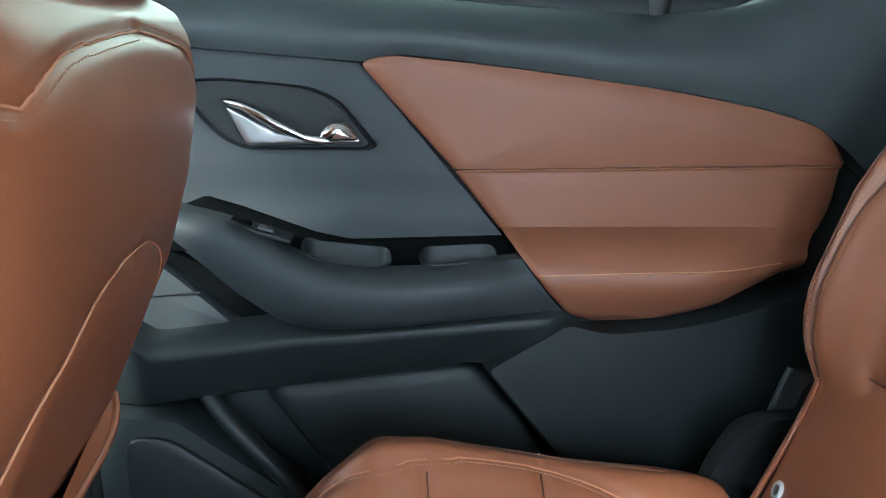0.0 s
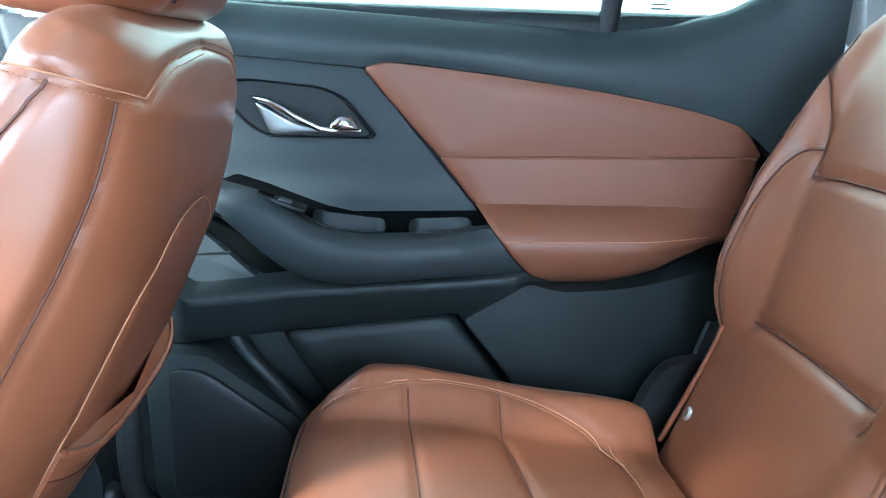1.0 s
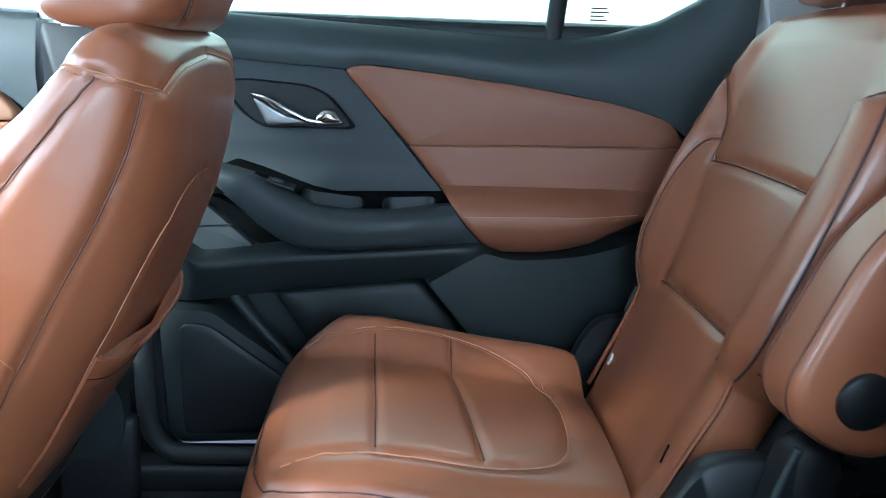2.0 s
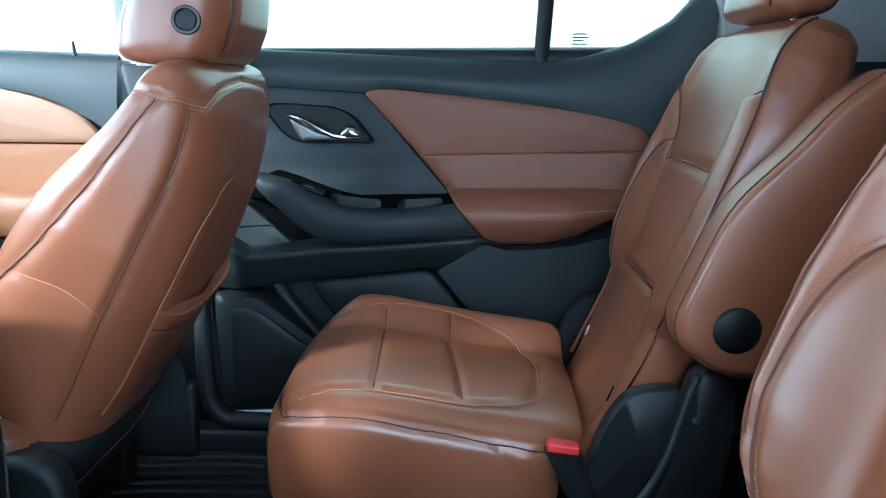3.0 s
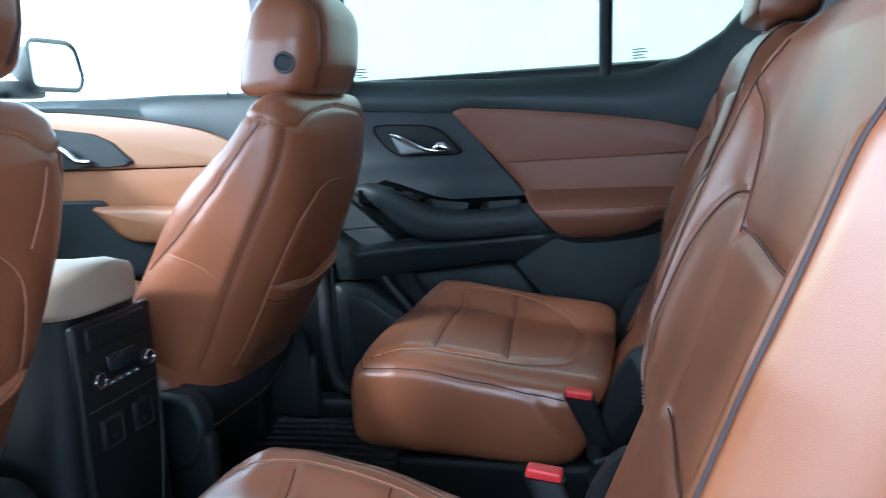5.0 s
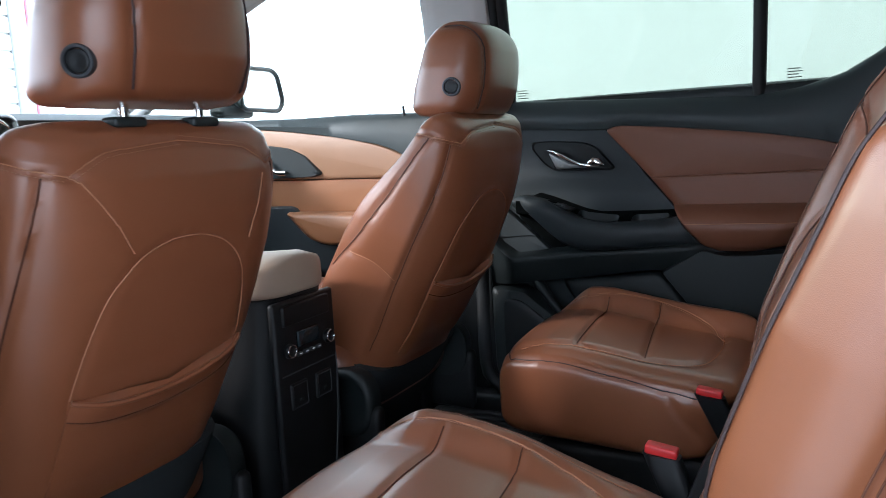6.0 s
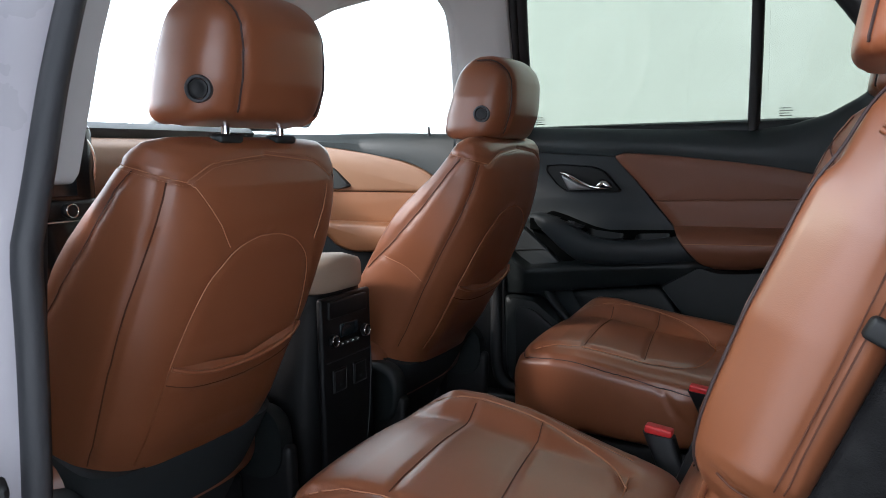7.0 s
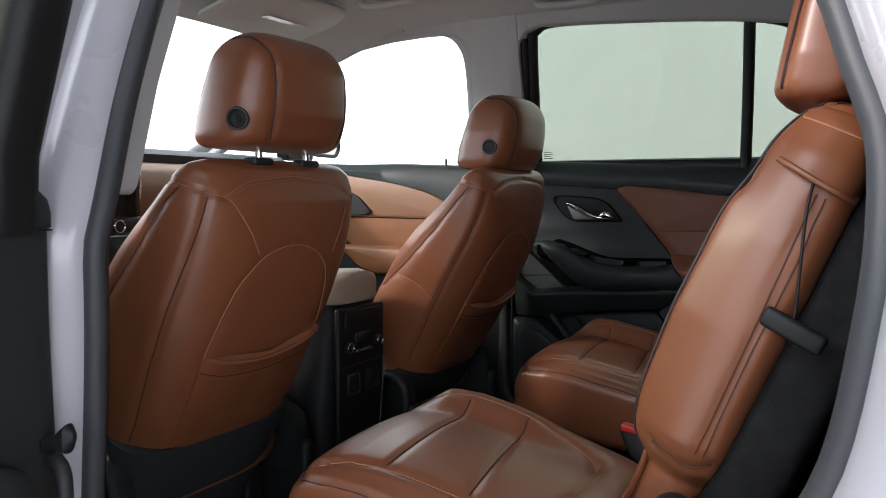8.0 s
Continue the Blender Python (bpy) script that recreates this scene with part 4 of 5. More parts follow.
    head = part("head_restraint", hs.geo(), LEATHER, seat, "padded brown leather head restraint")
    for line in hl:
        part("seam", tube(hs.snap(line, -0.002, curved=False), 0.0016, 6), PIPING, head, "dark piping")
    for s in (-1, 1):
        part("post", tube([np.array((back_x + head_d + 0.002, 0.055 * s, head_z - 0.052)) - off, np.array((back_x + head_d + 0.008, 0.055 * s, head_z + 0.018)) - off], 0.006, 12), CHROME, seat, "chrome post")
    # round anchor marker low on the backrest
    co, no, _, _ = skin.tree.find_nearest(Vector(at(0.142, -0.03, 0.030)))
    turn = Vector(no).to_track_quat("Z", "Y").to_matrix()
    disc = drum(0.0095, 0.002, "z", (0, 0, 0.001), 24, 0.0006)
    tag = part("anchor_tag", (np.array([np.array(turn @ Vector(v)) + np.array(co) for v in disc[0]]), disc[1]), WHITEMARK, seat, "small round white anchor tag")
    disc = drum(0.0055, 0.002, "z", (0, 0, 0.0018), 20, 0.0004)
    part("tag_mark", (np.array([np.array(turn @ Vector(v)) + np.array(co) for v in disc[0]]), disc[1]), SATIN, tag)
    return seat


captain_chair(1, 0.420, 0.414, 23, 1.07, 0.89, 0.916, 0.234)
captain_chair(-1, -0.362, 0.404, 23.5, 1.02, 0.89, 0.898, 0.212)


def buckle(x, y, z, lean):
    b = thing("seat_belt_buckle", (x + 0.02, y, FLOOR + 0.14), "black seat belt buckle with a red release button beside the cushion", "belt buckle", "belt buckles")
    o = np.array(b.location)
    rings = []
    for t in np.linspace(0, 1, 10):
        p = oval(0.020 - 0.004 * (1 - t), 0.013, 4, 28)
        c = np.array((x + 0.03 * (1 - t), y + lean * (1 - t), z - 0.085 + 0.075 * t))
        rings.append(np.stack([c[0] + p[:, 0] * 1.15, c[1] + p[:, 1], np.full(28, c[2]) - 0.10 * p[:, 0]], 1) - o)
    body = part("housing", loft(rings), BLACK, b)
    part("stalk", tube(np.array([(x + 0.02, y, FLOOR + 0.142), (x + 0.03, y + lean, z - 0.07)]) - o, 0.011, 10), BLACK, b)
    r = rounded((0.040, 0.020, 0.012), 0.003, (0, 0, 0))
    rot = Matrix.Rotation(radians(8), 3, "Y")
    part("release_button", (np.array([np.array(rot @ Vector(v)) for v in r[0]]) + np.array((x, y, z - 0.005)) - o, r[1]), RED, b, "red release button")
    return b


buckle(0.350, 0.188, 0.400, 0.01)
buckle(0.338, -0.118, 0.422, -0.01)

# ---- rear passenger door, closed ----
rear_door = thing("rear_passenger_door", (0.18, 0.86, FLOOR + 0.05), "closed rear car door with slate panels, brown padded insert and tinted window", "car door", "car doors")
RO = np.array(rear_door.location)


def rd(name, geo, material, label="", parent=None, smooth=True):
    return part(name, shift(geo, -RO), material, parent or rear_door, label, smooth)


sill_z = lambda x: np.interp(x, [-0.3, -0.21, 0.36, 0.45, 0.53, 0.60, 0.64, 0.68], [0.902, 0.899, 0.874, 0.884, 0.905, 0.945, 0.99, 1.06])
crease_z = lambda x: np.interp(x, [-0.3, -0.147, 0.034, 0.08, 0.204, 0.406, 0.526, 0.58, 0.62, 0.68], [0.838, 0.831, 0.819, 0.827, 0.815, 0.789, 0.764, 0.735, 0.70, 0.66])
# upper sill: a rolled strip from the glass to the crease
rings = []
for x in np.linspace(-0.262, 0.67, 70):
    zt, zc = float(sill_z(x)), float(crease_z(x))
    y_top = float(side_y(zt))
    prof = [(y_top + 0.05, zt - 0.03), (y_top + 0.035, zt - 0.004), (y_top + 0.012, zt), (y_top - 0.004, zt - 0.004), (y_top - 0.016, zt - 0.018)]
    for k in np.linspace(0.2, 1, 8):
        prof.append((y_top - 0.016 - (y_top - 0.016 - 0.772) * k + 0.0 - 0.010 * math.sin(math.pi * k), (zt - 0.018) + (zc - 0.002 - zt + 0.018) * k))
    prof += [(0.80, zc - 0.004), (0.84, zc)]
    rings.append([(x, y, z) for y, z in prof])
rd("upper_sill", loft(rings), DARKTOP, "dark soft upper sill")
# backing board of the whole door
rd("door_board", rounded((0.93, 0.06, 0.74), 0.02, (0.205, 0.835, 0.53)), CHARCOAL)
# slate mid panel round the handle: gently hollowed
tip, low = np.array((0.036, 0.815)), np.array((0.275, 0.532))


def slate_y(x, z):
    return 0.785 - 0.012 * smoothstep(z, 0.70, 0.64) - 0.0096 * np.exp(-((z - 0.70) / 0.03) ** 2)


xs = np.linspace(-0.265, 0.26, 70)
zs = np.linspace(0, 1, 50)
rows = []
for x in xs:
    zt = float(np.interp(x, [-0.3, -0.147, 0.034, 0.275], [0.838, 0.831, 0.815, 0.532]))
    zb = float(np.interp(x, [-0.265, -0.2, -0.13, -0.03, 0.03, 0.16, 0.26], [0.48, 0.48, 0.60, 0.60, 0.60, 0.60, 0.54]))
    zb = min(zb, zt - 0.005)
    rows.append([(x, float(slate_y(x, zb + (zt - zb) * k)), zb + (zt - zb) * k) for k in zs])
rows = np.array(rows)
rd("slate_panel", loft(np.concatenate([rows, (rows + np.array((0, 0.02, 0)))[:, ::-1]], 1)), MIDGREY, "slate grey moulded door panel")

# brown insert: upper pad, lower pad and arm pad, with a rounded front tip
edge = lambda z: np.interp(z, [0.514, 0.532, 0.58, 0.634, 0.702, 0.815], [0.295, 0.275, 0.234, 0.193, 0.137, 0.036])
upper = fillet([(0.033, 0.816), (0.062, 0.825), (0.180, 0.815), (0.370, 0.792), (0.490, 0.771), (0.562, 0.750), (0.588, 0.7095), (0.137, 0.702)], [0.012, 0.02, 0.08, 0.08, 0.05, 0.03, 0.006, 0.003], 6)
lowerp = fillet([(0.138, 0.7005), (0.580, 0.708), (0.576, 0.665), (0.560, 0.628), (0.193, 0.632)], [0.003, 0.004, 0.02, 0.01, 0.004], 5)
insert = rd("insert_upper", plate(upper, 0.020, 0.006, 0.005, 12, lambda x, z: 0.785 + 0 * x), LEATHER_DOOR, "brown padded upper insert")
rd("insert_lower", plate(lowerp, 0.021, 0.002, 0.005, 10, lambda x, z: 0.785 + 0 * x), LEATHER_DOOR, "brown padded lower insert")
# arm pad: swells out from the insert
rings = []
for k, x in enumerate(np.linspace(0, 1, 60)):
    prof = []
    for z, y in ((0.634, 0.775), (0.632, 0.762), (0.622, 0.738), (0.606, 0.712), (0.592, 0.702), (0.580, 0.700), (0.565, 0.703), (0.545, 0.712), (0.528, 0.724), (0.516, 0.738), (0.512, 0.765), (0.52, 0.79)):
        x1 = 0.566 + 0.30 * (z - 0.634) - 0.09 * smoothstep(z, 0.56, 0.51)
        x0 = float(edge(0.641 - (0.634 - z) * 0.88))
        xx = x0 + (x1 - x0) * x
        zz = 0.641 - (0.634 - z) * 0.88 + 0.034 * smoothstep(xx, 0.34, 0.54) * smoothstep(z, 0.60, 0.52)
        yy = y + (0.02 * smoothstep(x, 0.985, 1.0) + 0.005 * smoothstep(x, 0.012, 0.0)) * (y < 0.77)
        yy += 0.055 * smoothstep(xx, 0.40, 0.57) * np.clip((0.765 - y) / 0.055, 0, 1)
        prof.append((xx, yy, zz))
    rings.append(prof)
pad = Skin(loft(rings))
line = pad.snap([(0.222, 0.69, 0.602), (0.33, 0.69, 0.604), (0.43, 0.69, 0.606), (0.52, 0.72, 0.608)])
pad.press(line, 0.003, 0.004)
arm_pad = rd("arm_pad", pad.geo(), LEATHER_DOOR, "brown padded arm rest")
rd("seam", tube(pad.snap(line, -0.001, curved=False), 0.0009, 5), THREAD, "", rear_door)
rd("insert_piping", tube([(x, 0.7640, 0.7012 + 0.0155 * (x - 0.137)) for x in np.linspace(0.140, 0.578, 40)], 0.0022, 6), LEATHER_DOOR, "", rear_door)

# slate arm rest rail with its trough
rail_path = [(-0.190, 0.652), (-0.165, 0.652), (-0.140, 0.643), (-0.096, 0.619), (-0.053, 0.594), (-0.009, 0.579), (0.036, 0.575), (0.117, 0.578), (0.192, 0.584), (0.245, 0.588)]
path = spline(rail_path, 80)
rings = []
for i, (x, z) in enumerate(path):
    s = smoothstep(x, -0.205, -0.15)
    hgt = np.interp(x, [-0.19, -0.14, -0.096, -0.053, -0.009, 0.036, 0.117, 0.245], [0.014, 0.026, 0.042, 0.045, 0.039, 0.035, 0.032, 0.032])
    out = np.interp(x, [-0.19, -0.15, -0.03, 0.05, 0.245], [0.725, 0.705, 0.688, 0.680, 0.690])
    prof = []
    for a, (dy, dz) in enumerate(((0.05, 0.85), (0.024, 0.86), (0.012, 0.80), (0.003, 0.55), (0.0, 0.25), (0.001, -0.1), (0.005, -0.5), (0.013, -0.85), (0.028, -1.0), (0.09, -1.05), (0.09, 0.3), (0.06, 0.3))):
        zz = z + hgt * dz
        end = smoothstep(x, 0.10, 0.245)
        yy = out + dy + 0.012 * smoothstep(x, 0.15, 0.245) * (dy < 0.02)
        prof.append((x + end * (float(edge(zz)) - 0.002 - 0.245), yy, zz))
    rings.append(prof)
rd("armrest_rail", loft(rings), MIDGREY, "slate moulded armrest rail")
# trough behind the rail, its shade put into a near-black colour; switch plate and cups
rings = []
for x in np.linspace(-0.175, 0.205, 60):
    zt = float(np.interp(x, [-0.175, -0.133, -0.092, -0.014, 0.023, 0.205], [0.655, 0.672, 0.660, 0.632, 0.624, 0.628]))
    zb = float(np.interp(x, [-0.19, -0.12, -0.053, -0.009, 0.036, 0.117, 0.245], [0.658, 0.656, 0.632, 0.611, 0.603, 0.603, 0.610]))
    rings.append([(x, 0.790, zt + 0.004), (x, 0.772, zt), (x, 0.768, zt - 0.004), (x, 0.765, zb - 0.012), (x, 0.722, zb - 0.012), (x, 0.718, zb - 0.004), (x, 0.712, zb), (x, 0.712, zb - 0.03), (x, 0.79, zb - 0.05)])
rd("armrest_tray", loft(rings), VOID, "armrest trough with its shade in the colour")
for x0, x1 in ((-0.030, 0.068), (0.098, 0.184)):
    o = fillet([(x0, 0.722), (x1, 0.722), (x1, 0.7645), (x0, 0.7645)], 0.018, 6)
    c = o.mean(0)
    rings = []
    for k, z in ((1.0, 0.0), (0.97, 0.0015), (0.93, -0.001), (0.90, -0.020), (0.84, -0.024), (0.02, -0.024)):
        p = c + (o - c) * k
        lift = np.interp(p[:, 0], [-0.053, -0.009, 0.036, 0.117, 0.245], [0.630, 0.612, 0.606, 0.606, 0.612]) + 0.010 * smoothstep(p[:, 1], 0.735, 0.764)
        rings.append(np.stack([p[:, 0], p[:, 1], lift + z], 1))
    rd("tray_cup", loft(rings, False), LOWGREY, "charcoal cup in the trough")
rot = Matrix.Rotation(radians(17), 3, "Y")
for nm, size, at_, m in (("switch_plate", (0.085, 0.034, 0.006), (-0.078, 0.737, 0.645), LOWGREY), ("window_switch", (0.022, 0.018, 0.005), (-0.090, 0.736, 0.6515), VOID), ("switch_toggle", (0.018, 0.016, 0.006), (-0.064, 0.735, 0.644), SEAL)):
    g = rounded(size, 0.0025)
    rd(nm, (np.array([np.array(rot @ Vector(v)) for v in g[0]]) + np.array(at_), g[1]), m)
# near-black plate under the rail that stands in for the recess's shade
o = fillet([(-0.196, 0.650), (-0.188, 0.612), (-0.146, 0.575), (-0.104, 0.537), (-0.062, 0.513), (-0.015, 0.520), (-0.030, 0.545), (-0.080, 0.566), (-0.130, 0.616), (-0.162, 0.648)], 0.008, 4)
rd("pull_recess", plate(o, 0.022, 0, 0.004, 4, lambda x, z: 0.785 + 0 * x), VOID, "black plate for the shaded recess under the armrest")
# small slate pocket panel ahead of it
o = fillet([(-0.258, 0.665), (-0.192, 0.613), (-0.147, 0.573), (-0.106, 0.535), (-0.068, 0.514), (-0.204, 0.511), (-0.226, 0.534), (-0.255, 0.575)], 0.008, 4)
rd("pocket_panel", plate(o, 0.03, 0.004, 0.008, 6, lambda x, z: 0.785 + 0 * x), MIDGREY)
rd("pocket_line", tube([(-0.25, 0.7505, 0.562), (-0.20, 0.7495, 0.566), (-0.140, 0.7500, 0.570)], 0.0011, 5), BLACK)
# ledge: a long moulded step across the door
rings = []
for x in np.linspace(-0.262, 0.66, 90):
    z1 = float(np.interp(x, [-0.262, -0.222, -0.187, -0.116, -0.04, 0.11, 0.255, 0.30, 0.40, 0.66], [0.575, 0.537, 0.514, 0.522, 0.531, 0.541, 0.553, 0.540, 0.54, 0.56]))
    z0 = float(np.interp(x, [-0.262, -0.215, -0.11, 0.01, 0.152, 0.19, 0.215, 0.66], [0.444, 0.446, 0.460, 0.475, 0.493, 0.491, 0.478, 0.43]))
    o = float(np.interp(x, [-0.262, -0.2, 0.24, 0.29, 0.34, 0.66], [0.728, 0.706, 0.703, 0.735, 0.765, 0.775]))
    rings.append([(x, 0.80, z1 + 0.014), (x, o + 0.040, z1 + 0.012), (x, o + 0.018, z1 + 0.007), (x, o + 0.004, z1 + 0.001), (x, o + 0.001, z1 - 0.003), (x, o + 0.003, z1 - 0.012), (x, o + 0.012, (z0 + z1) / 2), (x, o + 0.020, z0 + 0.004), (x, o + 0.024, z0), (x, 0.80, z0 - 0.004)])
rd("door_ledge", loft(rings), LOWGREY, "charcoal moulded ledge")
# lower board, right hand flank, speaker and map pocket
o = fillet([(0.165, 0.492), (0.255, 0.546), (0.30, 0.532), (0.42, 0.536), (0.54, 0.566), (0.66, 0.575), (0.66, 0.18), (0.42, 0.18), (0.262, 0.37), (0.215, 0.43)], [0.008, 0.012, 0.03, 0.05, 0.05, 0.01, 0.02, 0.02, 0.04, 0.03], 5)
rd("lower_flank", plate(o, 0.074, 0.002, 0.008, 8, lambda x, z: 0.783 + 0.033 * smoothstep(x, 0.24, 0.60)), LOWGREY, "charcoal lower flank")
o = fillet([(-0.262, 0.440), (-0.240, 0.441), (-0.172, 0.436), (-0.152, 0.420), (-0.036, 0.332), (-0.030, 0.20), (-0.24, 0.19), (-0.258, 0.22)], 0.02, 5)
rd("speaker_panel", plate(o, 0.055, 0.004, 0.010, 8, lambda x, z: 0.785 + 0 * x), LOWGREY, "charcoal speaker panel")
o = fillet([(-0.225, 0.412), (-0.178, 0.410), (-0.056, 0.318), (-0.056, 0.22), (-0.225, 0.215)], 0.02, 5)
rd("speaker_grille", plate(o, 0.006, 0.004, 0.004, 6, lambda x, z: 0.728 + 0 * x), BLACK, "black speaker grille")
rd("pocket_bar", tube(spline([(-0.135, 0.742, 0.455), (-0.105, 0.728, 0.420), (-0.056, 0.725, 0.362), (-0.005, 0.73, 0.29)], 30), 0.016, 12, flat=0.7), LOWGREY)
o = fillet([(-0.082, 0.462), (0.160, 0.486), (0.205, 0.43), (0.255, 0.36), (0.255, 0.25), (0.06, 0.25)], 0.02, 5)
rd("map_pocket", plate(o, 0.040, 0.006, 0.010, 8, lambda x, z: 0.785 + 0 * x), LOWGREY, "charcoal map pocket")
rd("edge_seal", tube(spline([(-0.275, 0.735, 0.92), (-0.280, 0.735, 0.7), (-0.285, 0.735, 0.4), (-0.285, 0.735, 0.24), (-0.262, 0.735, 0.19), (-0.22, 0.735, 0.175), (0.1, 0.735, 0.17), (0.6, 0.735, 0.17)], 60), 0.017, 10), RUBBER, "black rubber door seal")

# inner handle: dark bowl, frame and chrome lever
cut = fillet([(-0.147, 0.794), (-0.112, 0.796), (-0.022, 0.789), (0.008, 0.776), (0.048, 0.729), (0.040, 0.7245), (-0.092, 0.7245), (-0.120, 0.742), (-0.150, 0.780)], [0.008, 0.01, 0.02, 0.015, 0.005, 0.004, 0.02, 0.02, 0.008], 5)
c = cut.mean(0)
bowl = []
for k, y in ((1.06, 0.7865), (1.05, 0.776), (1.02, 0.7725), (0.985, 0.7735), (0.96, 0.778)):
    p = c + (cut - c) * k
    bowl.append(np.stack([p[:, 0], np.full(len(p), y), p[:, 1]], 1))
rd("handle_frame", loft(bowl, False), BLACK, "black handle surround")
rd("handle_bowl", plate(c + (cut - c) * 0.985, 0.0, -0.012, 0.004, 10, lambda x, z: 0.7765 + 0 * x), BOWL, "dark handle bowl")
blade = []
for t in np.linspace(0, 1, 40):
    x = -0.110 + 0.143 * t
    z = float(np.interp(t, [0, 0.15, 0.4, 0.62, 0.75, 1], [0.776, 0.771, 0.752, 0.738, 0.735, 0.735]))
    h = float(np.interp(t, [0, 0.08, 0.3, 0.6, 0.8, 1], [0.001, 0.004, 0.0065, 0.0050, 0.0045, 0.003]))
    p = oval(0.006, h, 2.2, 16)
    blade.append(np.stack([np.full(16, x), 0.762 + p[:, 0] - 0.010 * math.sin(math.pi * min(t * 1.1, 1)), z + p[:, 1]], 1))
lever = rd("lever", loft(blade), CHROME, "polished chrome door lever")
o = fillet([(-0.106, 0.770), (-0.05, 0.742), (-0.005, 0.731), (-0.085, 0.728)], 0.006, 5)
rd("lever_web", plate(o, 0.008, 0.002, 0.003, 5, lambda x, z: 0.768 + 0 * x), SATIN)
o = fillet([(-0.012, 0.741), (0.004, 0.757), (0.020, 0.755), (0.036, 0.735), (-0.002, 0.732)], 0.006, 5)
rd("lever_knob", plate(o, 0.014, 0.006, 0.004, 6, lambda x, z: 0.768 + 0 * x), CHROME, "chrome lever knob")


# window frame, divider, panes with etched marks
def leaned(x, z, inset=0.0):
    return (x, float(side_y(z)) + 0.012 - inset, z)


frame_in = [(-0.222, 0.88), (-0.208, 1.215), (-0.190, 1.268), (-0.12, 1.285), (0.10, 1.274), (0.36, 1.252), (0.50, 1.212), (0.60, 1.10), (0.655, 1.01)]
pl = spline(frame_in, 80)
rd("window_frame", tube([leaned(x, z) for x, z in pl], 0.021, 10, flat=1.0), RUBBER, "black window frame")
rd("frame_edge", tube([leaned(x - 0.02, z, 0.02) for x, z in spline([(-0.218, 0.88), (-0.208, 1.05), (-0.200, 1.24)], 20)], 0.014, 8), RUBBER)
rd("window_divider", tube([leaned(x, z) for x, z in spline([(0.366, 0.86), (0.374, 1.05), (0.380, 1.256)], 20)], 0.0145, 10), RUBBER, "black window divider")


def pane(name, outline, material, label):
    o = np.asarray(outline, float)
    rings = []
    for d in (0.018, 0.022):
        rings.append([(x, float(side_y(z)) + d, z) for x, z in o])
    ob = rd(name, loft(rings), material, label, smooth=False)
    return ob


g1 = [(-0.22, 0.87), (0.37, 0.85), (0.38, 1.262), (0.1, 1.284), (-0.12, 1.297), (-0.20, 1.275)]
g2 = [(0.37, 0.85), (0.66, 0.95), (0.66, 1.03), (0.60, 1.12), (0.50, 1.22), (0.38, 1.262)]
p1 = pane("window_pane", g1, TINTED, "tinted rear door glass")
p2 = pane("quarter_pane", g2, TINTED, "tinted fixed quarter glass")
for (gx, gz, par) in ((-0.196, 0.906, p1), (0.424, 0.905, p2)):
    for k in range(4):
        w = (0.026, 0.030, 0.022, 0.028)[k]
        z = gz + 0.006 * (3 - k)
        rd("glass_mark", rounded((w, 0.0006, 0.0022), 0.0002, (gx + w / 2, float(side_y(z)) + 0.0172, z), 1), SEAL, "", par, False)


# ---- front passenger door, partly hidden ----
front_door = thing("front_passenger_door", (-0.95, 0.86, FLOOR + 0.05), "closed front car door with brown padded insert and clear window", "car door", "car doors")
FO = np.array(front_door.location)


def fd(name, geo, material, label="", parent=None, smooth=True):
    return part(name, shift(geo, -FO), material, parent or front_door, label, smooth)


rings = []
for x in np.linspace(-1.62, -0.432, 60):
    zt = float(np.interp(x, [-1.6, -0.88, -0.68, -0.43], [0.925, 0.900, 0.899, 0.889]))
    zc = float(np.interp(x, [-1.6, -1.18, -0.945, -0.783, -0.595, -0.541, -0.478, -0.43], [0.903, 0.888, 0.871, 0.850, 0.815, 0.797, 0.762, 0.72]))
    y = float(side_y(zt))
    rings.append([(x, y + 0.04, zt - 0.02), (x, y + 0.01, zt), (x, y - 0.008, zt - 0.006), (x, y - 0.016, zt - 0.02), (x, 0.766, (zt + zc) / 2 - 0.005), (x, 0.768, zc), (x, 0.82, zc - 0.002)])
fd("upper_sill", loft(rings), DARKTOP, "dark soft upper sill")
fd("door_board", rounded((1.2, 0.06, 0.74), 0.02, (-1.03, 0.835, 0.52)), CHARCOAL)
o = fillet([(-1.5, 0.898), (-1.18, 0.887), (-0.97, 0.872), (-0.88, 0.862), (-0.70, 0.836), (-0.572, 0.807), (-0.50, 0.774), (-0.468, 0.735), (-0.470, 0.7215), (-1.5, 0.731)], [0.01, 0.05, 0.05, 0.05, 0.05, 0.05, 0.03, 0.02, 0.01, 0.01], 5)
# inserts and arm pad wear the door vinyl brightened as if sunlit
fd("insert_upper", plate(o, 0.022, 0.008, 0.008, 10, lambda x, z: 0.79 + 0 * x), SUNLIT_TAN_DOOR, "tan padded upper insert with sunlight in its colour")
o = fillet([(-1.5, 0.729), (-0.472, 0.7195), (-0.49, 0.655), (-0.52, 0.628), (-0.90, 0.628), (-1.5, 0.636)], 0.01, 4)
fd("insert_lower", plate(o, 0.020, 0.003, 0.006, 8, lambda x, z: 0.79 + 0 * x), SUNLIT_BROWN_DOOR, "brown padded lower insert with sunlight in its colour")
o = fillet([(-0.90, 0.634), (-0.52, 0.630), (-0.50, 0.60), (-0.56, 0.545), (-0.76, 0.540), (-0.82, 0.558)], [0.01, 0.02, 0.02, 0.03, 0.03, 0.02], 6)
fd("arm_pad", plate(o, 0.075, 0.01, 0.03, 10, lambda x, z: 0.79 + 0 * x), SUNLIT_BROWN_DOOR, "brown padded arm rest")
